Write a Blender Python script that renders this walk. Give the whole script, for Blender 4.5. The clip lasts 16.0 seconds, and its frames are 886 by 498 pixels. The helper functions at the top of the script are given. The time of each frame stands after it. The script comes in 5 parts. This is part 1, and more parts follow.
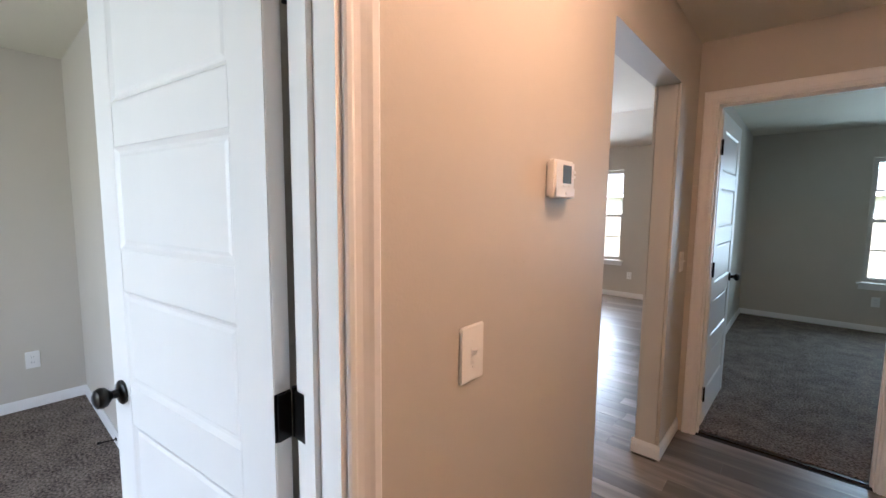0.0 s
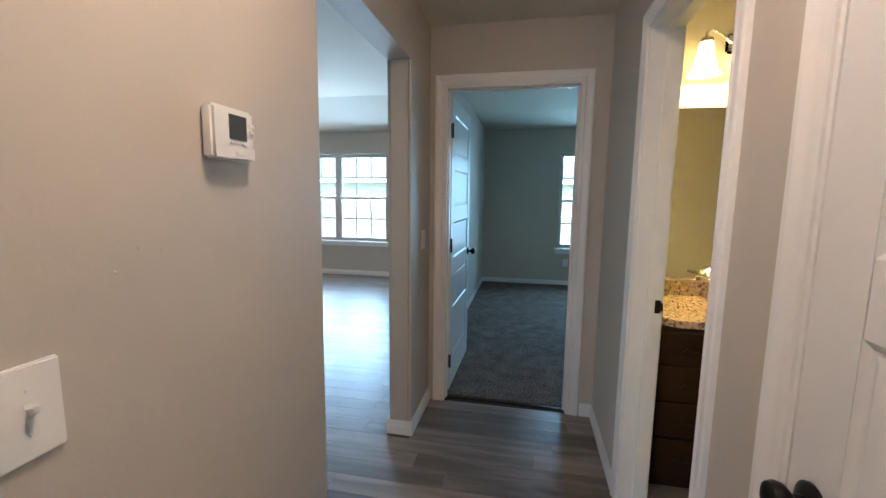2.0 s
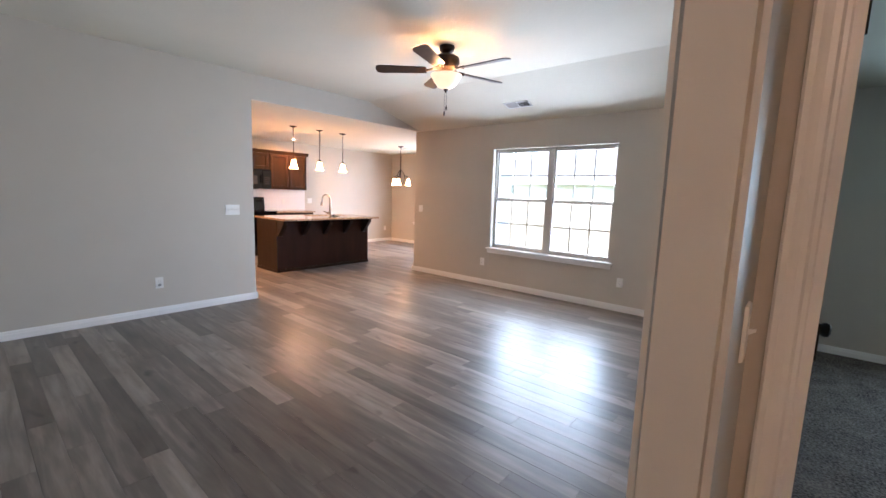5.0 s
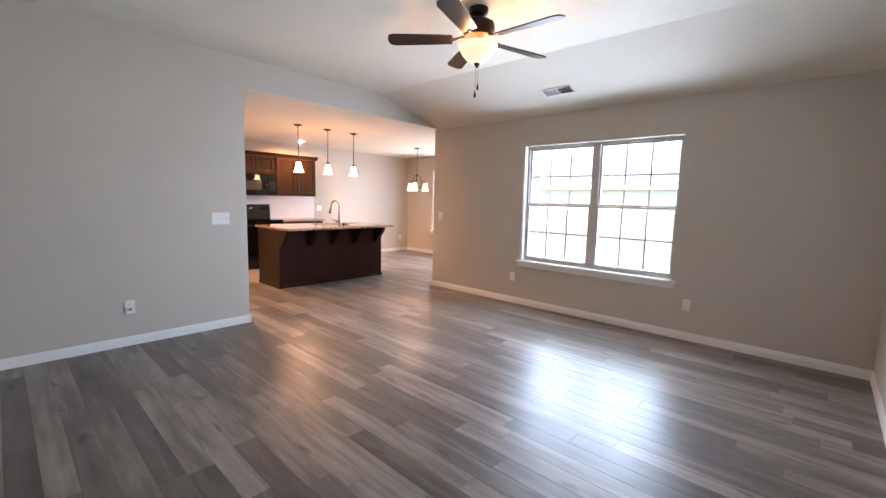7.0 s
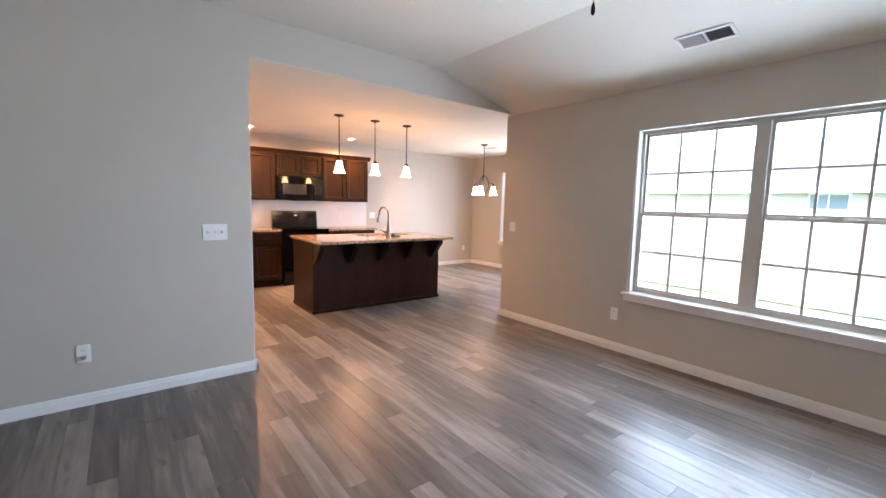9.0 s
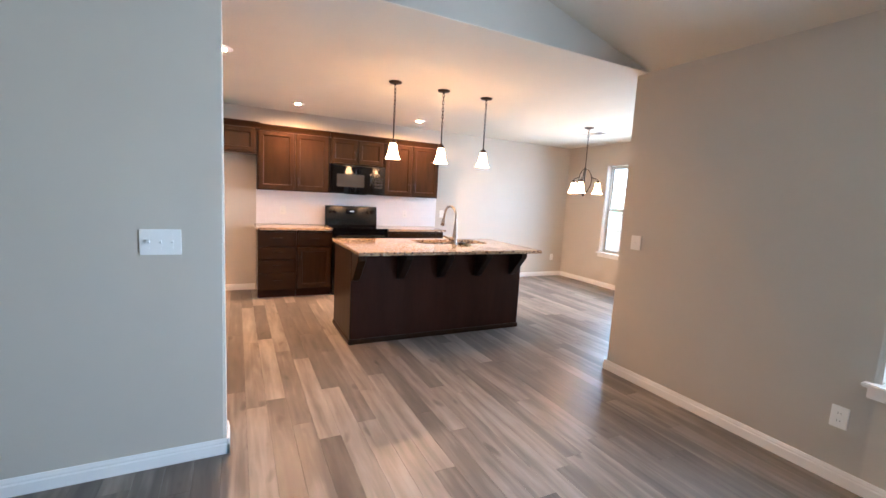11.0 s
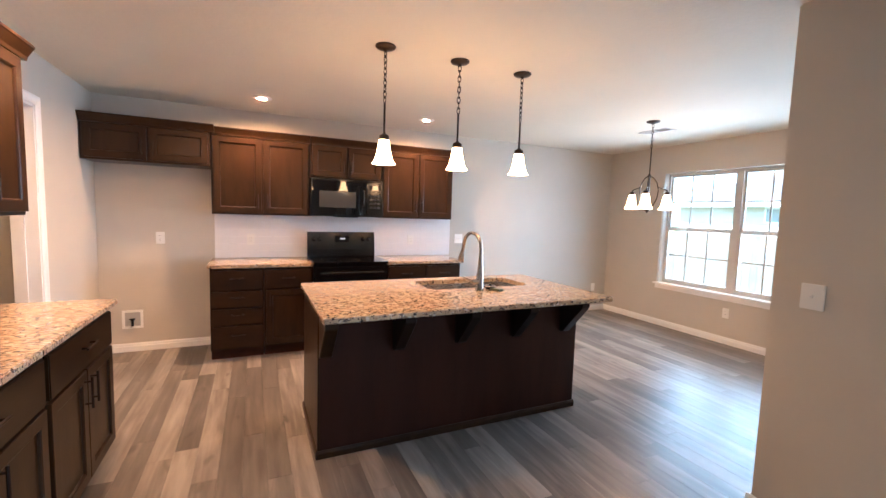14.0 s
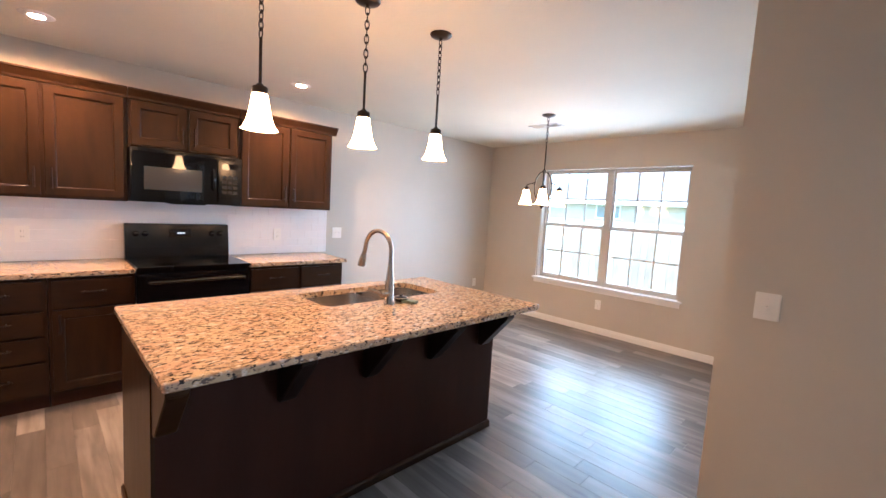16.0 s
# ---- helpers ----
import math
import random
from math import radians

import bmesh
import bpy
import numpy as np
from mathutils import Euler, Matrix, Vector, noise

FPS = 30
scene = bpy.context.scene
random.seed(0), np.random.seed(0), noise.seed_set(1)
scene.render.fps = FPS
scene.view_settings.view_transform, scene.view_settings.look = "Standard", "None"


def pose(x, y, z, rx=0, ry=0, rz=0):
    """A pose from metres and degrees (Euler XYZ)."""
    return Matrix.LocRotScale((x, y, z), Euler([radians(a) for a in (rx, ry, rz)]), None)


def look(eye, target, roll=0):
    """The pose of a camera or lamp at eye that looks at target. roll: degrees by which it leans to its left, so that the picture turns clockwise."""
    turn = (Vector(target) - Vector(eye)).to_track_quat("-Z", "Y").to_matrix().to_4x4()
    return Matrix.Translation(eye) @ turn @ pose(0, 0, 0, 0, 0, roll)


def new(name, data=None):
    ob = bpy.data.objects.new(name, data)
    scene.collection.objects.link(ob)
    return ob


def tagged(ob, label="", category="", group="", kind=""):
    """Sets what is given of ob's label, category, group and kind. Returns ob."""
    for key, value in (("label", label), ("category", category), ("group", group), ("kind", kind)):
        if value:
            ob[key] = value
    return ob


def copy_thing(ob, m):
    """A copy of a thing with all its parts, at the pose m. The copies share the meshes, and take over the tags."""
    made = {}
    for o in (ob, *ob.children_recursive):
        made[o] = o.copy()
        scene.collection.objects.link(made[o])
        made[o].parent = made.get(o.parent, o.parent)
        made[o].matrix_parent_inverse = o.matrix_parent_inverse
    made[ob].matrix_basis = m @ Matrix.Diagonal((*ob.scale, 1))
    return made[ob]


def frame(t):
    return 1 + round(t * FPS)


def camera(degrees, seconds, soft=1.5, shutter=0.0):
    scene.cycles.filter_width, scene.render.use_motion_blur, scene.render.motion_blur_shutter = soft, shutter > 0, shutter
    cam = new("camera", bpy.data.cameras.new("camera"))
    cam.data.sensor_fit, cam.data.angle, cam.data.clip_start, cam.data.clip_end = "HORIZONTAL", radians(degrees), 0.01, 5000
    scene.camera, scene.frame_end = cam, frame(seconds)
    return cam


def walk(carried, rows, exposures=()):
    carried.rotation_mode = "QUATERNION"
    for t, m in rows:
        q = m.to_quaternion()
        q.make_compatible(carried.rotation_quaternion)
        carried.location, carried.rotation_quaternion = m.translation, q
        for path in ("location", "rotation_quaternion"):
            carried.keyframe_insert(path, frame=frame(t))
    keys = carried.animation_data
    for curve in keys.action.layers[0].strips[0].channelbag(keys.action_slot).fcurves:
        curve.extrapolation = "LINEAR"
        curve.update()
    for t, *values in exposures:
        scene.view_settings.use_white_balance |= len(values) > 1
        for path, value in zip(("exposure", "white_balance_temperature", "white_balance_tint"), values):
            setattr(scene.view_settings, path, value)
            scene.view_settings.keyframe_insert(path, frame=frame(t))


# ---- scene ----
EXPOSURES = [(0.0, 4.1, 5800, 17), (0.5, 4.05, 5600, 15), (1.0, 3.95, 5000, 6), (2.0, 3.9, 4700, 1), (3.0, 3.83, 4900, 3), (3.5, 3.85, 4950, 7), (4.5, 4.05, 5500, 15), (7.0, 4.02, 5600, 17), (9.0, 3.98, 5400, 14), (11.5, 4.1, 4900, 5), (12.5, 3.82, 4850, 4), (16.0, 3.7, 4900, 8)]
cam = camera(94.0, 16.0)
PATH = [
    (0, (0.172, 0.071, 1.441), (-1.136, 1.571, 1.24), 0.6),
    (0.5, (0.198, 0.131, 1.437), (-0.824, 1.836, 1.222), 0.7),
    (1, (0.226, 0.202, 1.436), (-0.536, 2.037, 1.204), 0.6),
    (1.5, (0.244, 0.288, 1.427), (-0.301, 2.196, 1.18), 0.6),
    (2, (0.255, 0.405, 1.403), (-0.136, 2.349, 1.145), 0.7),
    (2.5, (0.224, 0.59, 1.387), (-0.118, 2.544, 1.131), 0.9),
    (3, (0.142, 0.841, 1.416), (-0.268, 2.781, 1.158), 1.0),
    (3.5, (0.109, 1.146, 1.407), (-0.547, 3.018, 1.153), 1.4),
    (4, (0.044, 1.437, 1.391), (-0.907, 3.179, 1.139), 1.8),
    (4.5, (-0.136, 1.67, 1.397), (-1.366, 3.225, 1.134), 2.3),
    (6.8, (-0.862, 2.286, 1.369), (-2.211, 3.739, 1.106), 1.4),
    (7, (-0.95, 2.387, 1.361), (-2.299, 3.845, 1.127), 1.4),
    (7.5, (-1.197, 2.603, 1.372), (-2.576, 4.036, 1.156), 1.6),
    (8, (-1.469, 2.841, 1.382), (-2.909, 4.213, 1.168), 1.6),
    (8.5, (-1.728, 3.101, 1.373), (-3.233, 4.404, 1.175), 1.5),
    (9, (-1.958, 3.368, 1.376), (-3.525, 4.592, 1.159), 1.4),
    (9.2, (-2.073, 3.465, 1.389), (-3.656, 4.669, 1.174), 1.4),
    (11.3, (-3.258, 4.367, 1.413), (-5.07, 5.176, 1.163), 3.1),
    (11.5, (-3.341, 4.45, 1.418), (-5.178, 5.201, 1.173), 3.0),
    (12, (-3.599, 4.567, 1.42), (-5.476, 5.222, 1.201), 2.9),
    (12.5, (-3.827, 4.645, 1.445), (-5.72, 5.266, 1.267), 2.8),
    (13, (-4.041, 4.743, 1.447), (-5.932, 5.373, 1.288), 2.4),
    (13.5, (-4.214, 4.823, 1.44), (-6.076, 5.534, 1.278), 2.0),
    (14, (-4.418, 4.83, 1.443), (-6.228, 5.665, 1.272), 1.8),
    (14.5, (-4.601, 4.817, 1.452), (-6.333, 5.802, 1.281), 2.0),
    (15, (-4.782, 4.861, 1.443), (-6.42, 5.995, 1.266), 2.4),
    (15.5, (-4.956, 4.91, 1.439), (-6.478, 6.195, 1.26), 2.9),
    (16, (-5.118, 4.902, 1.452), (-6.54, 6.296, 1.261), 3.4),
]
walk(cam, [(t, look(eye, target, roll)) for t, eye, target, roll in PATH], EXPOSURES)
SKY, SUN = 0.08, 2.0
SHADE_GLOW, BOWL_GLOW, BULB, BATH_GLOW, LENS_GLOW, HALL_GLOW, PANTRY_GLOW = 3.3, 0.08, 1.9, 0.6, 360.0, 5.2, 6.0

# ---- world, sun and sky ----
SUN_EL, SUN_AZ = radians(55), radians(190)
world = bpy.data.worlds.new("world")
scene.world = world
world.use_nodes = True
wn, wl = world.node_tree.nodes, world.node_tree.links
sky = wn.new("ShaderNodeTexSky")
sky.sky_type = "NISHITA"
sky.sun_disc = False
sky.sun_elevation, sky.sun_rotation = SUN_EL, SUN_AZ
wl.new(sky.outputs[0], wn["Background"].inputs[0])
wn["Background"].inputs[1].default_value = SKY
sun = new("sun", bpy.data.lights.new("sun", "SUN"))
sun.data.energy, sun.data.angle, sun.data.color = SUN, radians(0.5), (1.0, 0.95, 0.88)
sun.matrix_world = look((0, 0, 30), (-math.sin(SUN_AZ) * 10, -math.cos(SUN_AZ) * 10, 30 - 10 * math.tan(SUN_EL)))
# the sky's light at each window's opening: middle x, y, width, turn, share, spread, colour
DAYLIGHT, LEAN_DOWN = 8.0, 14
for wx, wy, ww, turn, share, spread, tone in (
        (-2.9875, 7.47, 1.825, 0, 1.6, 175, (0.89, 0.955, 1.0)), (1.2025, 7.47, 0.915, 0, 0.36, 150, (0.66, 0.91, 1.0)),
        (-7.4175, 10.30, 1.825, 0, 1.25, 150, (0.82, 0.94, 1.0)), (-1.6875, -2.93, 1.825, 180, 0.46, 142, (0.84, 0.94, 1.0))):
    lamp = new("window_daylight", bpy.data.lights.new("window_daylight", "AREA"))
    lamp.data.shape, lamp.data.size, lamp.data.size_y = "RECTANGLE", ww, 1.5
    lamp.data.energy, lamp.data.color, lamp.data.spread = DAYLIGHT * share, tone, radians(spread)
    lamp.matrix_world = pose(wx, wy, 1.325, 0, 0, turn) @ pose(0, 0, 0, -90 + LEAN_DOWN, 0, 0)


# ---- materials ----
def mat(name, color, rough=0.5, metal=0.0, vary=0.0, scale=3.0, bump=0.0, bump_scale=80.0, stretch=(1, 1, 1), color2=None, spec=0.5, rvary=0.0, per_object=0.0):
    m = bpy.data.materials.new(name)
    m.use_nodes = True
    n, l = m.node_tree.nodes, m.node_tree.links
    b = n["Principled BSDF"]
    b.inputs["Roughness"].default_value, b.inputs["Metallic"].default_value = rough, metal
    b.inputs["Specular IOR Level"].default_value = spec
    b.inputs["Base Color"].default_value = (*color, 1)
    co = n.new("ShaderNodeTexCoord")
    mp = n.new("ShaderNodeMapping")
    mp.inputs["Scale"].default_value = stretch
    l.new(co.outputs["Object"], mp.inputs[0])
    if vary or color2 or per_object:
        nz = n.new("ShaderNodeTexNoise")
        nz.inputs["Scale"].default_value, nz.inputs["Detail"].default_value, nz.inputs["Roughness"].default_value = scale, 6, 0.6
        l.new(mp.outputs[0], nz.inputs[0])
        mx = n.new("ShaderNodeMix")
        mx.data_type = "RGBA"
        c2 = color2 or tuple(c * (1 - vary) for c in color)
        mx.inputs[6].default_value, mx.inputs[7].default_value = (*color, 1), (*c2, 1)
        rp = n.new("ShaderNodeMapRange")
        rp.inputs[1].default_value, rp.inputs[2].default_value = 0.32, 0.68
        l.new(nz.outputs[0], rp.inputs[0])
        l.new(rp.outputs[0], mx.inputs[0])
        out = mx.outputs[2]
        if per_object:
            oi, hs, mr = n.new("ShaderNodeObjectInfo"), n.new("ShaderNodeHueSaturation"), n.new("ShaderNodeMapRange")
            mr.inputs[3].default_value, mr.inputs[4].default_value = 1 - per_object, 1 + per_object
            l.new(oi.outputs["Random"], mr.inputs[0])
            l.new(mr.outputs[0], hs.inputs["Value"])
            l.new(out, hs.inputs["Color"])
            out = hs.outputs[0]
        l.new(out, b.inputs["Base Color"])
        if rvary:
            rr = n.new("ShaderNodeMapRange")
            rr.inputs[3].default_value, rr.inputs[4].default_value = rough - rvary, rough + rvary
            l.new(nz.outputs[0], rr.inputs[0])
            l.new(rr.outputs[0], b.inputs["Roughness"])
    if bump:
        nb = n.new("ShaderNodeTexNoise")
        nb.inputs["Scale"].default_value, nb.inputs["Detail"].default_value = bump_scale, 4
        l.new(mp.outputs[0], nb.inputs[0])
        bp = n.new("ShaderNodeBump")
        bp.inputs["Strength"].default_value, bp.inputs["Distance"].default_value = bump, 0.003
        l.new(nb.outputs[0], bp.inputs["Height"])
        l.new(bp.outputs[0], b.inputs["Normal"])
    return m


def glow(name, color, strength, base=(0.9, 0.85, 0.75)):
    m = mat(name, base, 0.35)
    b = m.node_tree.nodes["Principled BSDF"]
    b.inputs["Emission Color"].default_value, b.inputs["Emission Strength"].default_value = (*color, 1), strength
    return m


def glass_mat():
    m = bpy.data.materials.new("window_glass")
    m.use_nodes = True
    n, l = m.node_tree.nodes, m.node_tree.links
    tr, gl, mx = n.new("ShaderNodeBsdfTransparent"), n.new("ShaderNodeBsdfGlossy"), n.new("ShaderNodeMixShader")
    tr.inputs[0].default_value = (0.95, 0.97, 0.96, 1)
    gl.inputs["Roughness"].default_value = 0.0
    fr = n.new("ShaderNodeFresnel")
    fr.inputs[0].default_value = 1.45
    l.new(fr.outputs[0], mx.inputs[0])
    l.new(tr.outputs[0], mx.inputs[1])
    l.new(gl.outputs[0], mx.inputs[2])
    l.new(mx.outputs[0], n["Material Output"].inputs[0])
    return m


def granite_mat():
    m = mat("granite", (0.55, 0.47, 0.38), 0.07)
    n, l = m.node_tree.nodes, m.node_tree.links
    b = n["Principled BSDF"]
    co = n.new("ShaderNodeTexCoord")
    mp = n.new("ShaderNodeMapping")
    mp.inputs["Scale"].default_value = (1.7, 0.75, 1.2)
    mp.inputs["Rotation"].default_value = (0, 0, 0.5)
    l.new(co.outputs["Object"], mp.inputs[0])
    prev = None
    for sc, lo, hi, col, seed in ((8, 0.40, 0.62, (0.50, 0.34, 0.22), 1), (30, 0.54, 0.63, (0.33, 0.22, 0.13), 7), (46, 0.575, 0.62, (0.13, 0.10, 0.085), 13), (56, 0.595, 0.625, (0.025, 0.022, 0.022), 21), (40, 0.59, 0.66, (0.64, 0.57, 0.47), 34), (150, 0.60, 0.70, (0.20, 0.14, 0.10), 55)):
        nz, mr, mx, ad = n.new("ShaderNodeTexNoise"), n.new("ShaderNodeMapRange"), n.new("ShaderNodeMix"), n.new("ShaderNodeVectorMath")
        ad.inputs[1].default_value = (seed, seed * 2.1, seed * 0.7)
        l.new(mp.outputs[0], ad.inputs[0])
        l.new(ad.outputs[0], nz.inputs[0])
        nz.inputs["Scale"].default_value, nz.inputs["Detail"].default_value = sc, 3
        mr.inputs[1].default_value, mr.inputs[2].default_value = lo, hi
        l.new(nz.outputs[0], mr.inputs[0])
        mx.data_type = "RGBA"
        l.new(mr.outputs[0], mx.inputs[0])
        if prev:
            l.new(prev, mx.inputs[6])
        else:
            mx.inputs[6].default_value = (0.52, 0.40, 0.255, 1)
        mx.inputs[7].default_value = (*col, 1)
        prev = mx.outputs[2]
    l.new(prev, b.inputs["Base Color"])
    return m


def plank_mat(name, joined=False):
    """Wood-look boards; joined: many boards in one mesh, told apart by island."""
    m = mat(name, (0.2, 0.17, 0.15), 0.3, spec=0.27)
    n, l = m.node_tree.nodes, m.node_tree.links
    b = n["Principled BSDF"]
    co, ad = n.new("ShaderNodeTexCoord"), n.new("ShaderNodeVectorMath")
    rnd = n.new("ShaderNodeNewGeometry").outputs["Random Per Island"] if joined else n.new("ShaderNodeObjectInfo").outputs["Random"]
    sc = n.new("ShaderNodeVectorMath")
    sc.operation = "SCALE"
    sc.inputs[3].default_value = 60
    cv = n.new("ShaderNodeCombineXYZ")
    l.new(rnd, cv.inputs[0])
    l.new(rnd, cv.inputs[1])
    l.new(cv.outputs[0], sc.inputs[0])
    l.new(co.outputs["Object"], ad.inputs[0])
    l.new(sc.outputs[0], ad.inputs[1])

    def tex(scale, stretch, detail=5, dist=0.0):
        mp, nz = n.new("ShaderNodeMapping"), n.new("ShaderNodeTexNoise")
        mp.inputs["Scale"].default_value = stretch
        l.new(ad.outputs[0], mp.inputs[0])
        l.new(mp.outputs[0], nz.inputs[0])
        nz.inputs["Scale"].default_value, nz.inputs["Detail"].default_value, nz.inputs["Distortion"].default_value = scale, detail, dist
        return nz.outputs[0]

    grain, cloud, fine = tex(19, (0.10, 1, 1), 7, 0.35), tex(2.8, (0.6, 1.8, 1), 4), tex(120, (0.04, 1, 1), 3)
    rp = n.new("ShaderNodeValToRGB")
    rp.color_ramp.elements[0].position, rp.color_ramp.elements[0].color = 0.0, (0.068, 0.057, 0.049, 1)
    rp.color_ramp.elements[1].position, rp.color_ramp.elements[1].color = 1.0, (0.33, 0.287, 0.245, 1)
    e = rp.color_ramp.elements.new(0.5)
    e.color = (0.150, 0.128, 0.109, 1)
    a1, a2, a3 = n.new("ShaderNodeMath"), n.new("ShaderNodeMath"), n.new("ShaderNodeMath")
    for a, k in ((a1, 0.55), (a2, 1.05), (a3, 0.70)):
        a.operation, a.inputs[1].default_value = "MULTIPLY_ADD", k
    a1.inputs[2].default_value = -0.60
    l.new(rnd, a1.inputs[0])
    l.new(grain, a2.inputs[0])
    l.new(a1.outputs[0], a2.inputs[2])
    l.new(cloud, a3.inputs[0])
    l.new(a2.outputs[0], a3.inputs[2])
    kn, ka = n.new("ShaderNodeMapRange"), n.new("ShaderNodeMath")
    kn.inputs[1].default_value, kn.inputs[2].default_value, kn.inputs[4].default_value = 0.68, 0.80, 0.4
    l.new(tex(7, (0.55, 1.3, 1), 1), kn.inputs[0])
    ka.operation = "SUBTRACT"
    l.new(a3.outputs[0], ka.inputs[0])
    l.new(kn.outputs[0], ka.inputs[1])
    l.new(ka.outputs[0], rp.inputs[0])
    l.new(rp.outputs[0], b.inputs["Base Color"])
    rr = n.new("ShaderNodeMapRange")
    rr.inputs[3].default_value, rr.inputs[4].default_value = 0.26, 0.42
    l.new(grain, rr.inputs[0])
    l.new(rr.outputs[0], b.inputs["Roughness"])
    bp = n.new("ShaderNodeBump")
    bp.inputs["Strength"].default_value, bp.inputs["Distance"].default_value = 0.12, 0.002
    l.new(fine, bp.inputs["Height"])
    l.new(bp.outputs[0], b.inputs["Normal"])
    return m


def carpet_mat():
    m = mat("carpet", (0.17, 0.14, 0.125), 0.95, vary=0.5, scale=9, spec=0.1)
    n, l = m.node_tree.nodes, m.node_tree.links
    b = n["Principled BSDF"]
    co, nz, n2, mx, mr, bp = (n.new(k) for k in ("ShaderNodeTexCoord", "ShaderNodeTexNoise", "ShaderNodeTexNoise", "ShaderNodeMix", "ShaderNodeMapRange", "ShaderNodeBump"))
    nz.inputs["Scale"].default_value, nz.inputs["Detail"].default_value = 75, 5
    n2.inputs["Scale"].default_value, n2.inputs["Detail"].default_value = 7, 4
    l.new(co.outputs["Object"], nz.inputs[0])
    l.new(co.outputs["Object"], n2.inputs[0])
    ad = n.new("ShaderNodeMath")
    ad.operation, ad.inputs[1].default_value = "MULTIPLY_ADD", 0.35
    l.new(n2.outputs[0], ad.inputs[0])
    l.new(nz.outputs[0], ad.inputs[2])
    mr.inputs[1].default_value, mr.inputs[2].default_value = 0.5, 0.85
    l.new(ad.outputs[0], mr.inputs[0])
    mx.data_type = "RGBA"
    mx.inputs[6].default_value, mx.inputs[7].default_value = (0.058, 0.045, 0.038, 1), (0.29, 0.24, 0.205, 1)
    l.new(mr.outputs[0], mx.inputs[0])
    l.new(mx.outputs[2], b.inputs["Base Color"])
    bp.inputs["Strength"].default_value, bp.inputs["Distance"].default_value = 1.0, 0.012
    l.new(nz.outputs[0], bp.inputs["Height"])
    l.new(bp.outputs[0], b.inputs["Normal"])
    return m


PAINT = mat("wall_paint", (0.565, 0.52, 0.45), 0.55, vary=0.05, scale=1.5, bump=0.12, bump_scale=140)
CEIL = mat("ceiling_paint", (0.75, 0.71, 0.60), 0.8, vary=0.05, scale=1.2, bump=0.5, bump_scale=38)
TRIM = mat("white_trim", (0.85, 0.84, 0.82), 0.32, vary=0.04, scale=4, bump=0.05, bump_scale=60)
DOORW = mat("white_door", (0.80, 0.80, 0.79), 0.38, vary=0.04, scale=3, bump=0.06, bump_scale=120, stretch=(1, 1, 0.15))
# white vinyl, its colour lowered to taupe for the backlit room side
BACKLIT_VINYL = mat("backlit_window_vinyl", (0.56, 0.53, 0.48), 0.4, vary=0.05, scale=5)
PLASTIC = mat("white_plastic", (0.87, 0.86, 0.83), 0.35, vary=0.03, scale=8)
BLACK = mat("black_bronze", (0.012, 0.011, 0.010), 0.28, metal=0.6, vary=0.3, scale=30)
BRONZE = mat("oil_rubbed_bronze", (0.045, 0.032, 0.025), 0.38, metal=0.8, vary=0.3, scale=25)
WOOD = mat("dark_stained_wood", (0.034, 0.0160, 0.0056), 0.30, scale=4, stretch=(3, 3, 0.6), color2=(0.016, 0.0072, 0.0029), spec=0.22, bump=0.05, bump_scale=60, rvary=0.04)
WOODH = mat("dark_stained_wood_rail", (0.033, 0.0155, 0.0054), 0.30, scale=4, stretch=(0.6, 3, 3), color2=(0.0155, 0.0070, 0.0028), spec=0.22, bump=0.05, bump_scale=60, rvary=0.04)
PANELW = mat("island_panel_wood", (0.044, 0.0160, 0.0095), 0.45, scale=3, stretch=(2, 2, 0.35), color2=(0.026, 0.0100, 0.0066), spec=0.16, bump=0.06, bump_scale=70)
BLADE = mat("fan_blade_wood", (0.050, 0.028, 0.018), 0.35, scale=9, stretch=(0.4, 4, 4), color2=(0.028, 0.016, 0.011))
# bracket wood with the shade under the counter overhang put into its colour
SHADED_CORBELW = mat("shaded_bracket_wood", (0.016, 0.0072, 0.0045), 0.42, scale=6, stretch=(3, 3, 0.6), color2=(0.009, 0.0045, 0.003), spec=0.2, bump=0.06, bump_scale=60)
APPL = mat("black_appliance", (0.0035, 0.0035, 0.004), 0.14, vary=0.3, scale=12)
APGLASS = mat("black_glass", (0.003, 0.003, 0.0035), 0.03)
APGREY = mat("microwave_window", (0.045, 0.045, 0.045), 0.12)
APDARK = mat("keypad_grey", (0.012, 0.012, 0.012), 0.3)
STEEL = mat("brushed_steel", (0.55, 0.52, 0.48), 0.25, metal=1.0, vary=0.12, scale=40, stretch=(1, 8, 1))
NICKEL = mat("brushed_nickel", (0.48, 0.42, 0.36), 0.22, metal=1.0, vary=0.1, scale=30)
CHROME = mat("chrome", (0.8, 0.8, 0.8), 0.06, metal=1.0, vary=0.04, scale=20)
MIRROR = mat("mirror_silver", (0.90, 0.92, 0.90), 0.0, metal=1.0)
TILE = mat("white_tile", (0.86, 0.85, 0.86), 0.14, vary=0.02, scale=12, per_object=0.008)
GROUT = mat("grout", (0.86, 0.85, 0.86), 0.6, vary=0.03, scale=30)
GRANITE, PLANK, PLANKS, CARPET, GLASS = granite_mat(), plank_mat("vinyl_plank"), plank_mat("vinyl_planks_joined", True), carpet_mat(), glass_mat()
SUBFLOOR = mat("subfloor", (0.03, 0.025, 0.022), 0.9, vary=0.3, scale=6)
CONCRETE = mat("slab_concrete", (0.35, 0.33, 0.30), 0.9, vary=0.2, scale=4)
PORCELAIN = mat("porcelain", (0.82, 0.80, 0.76), 0.08, vary=0.02, scale=6)
SCREEN = mat("grey_screen", (0.035, 0.038, 0.036), 0.45, vary=0.1, scale=20)
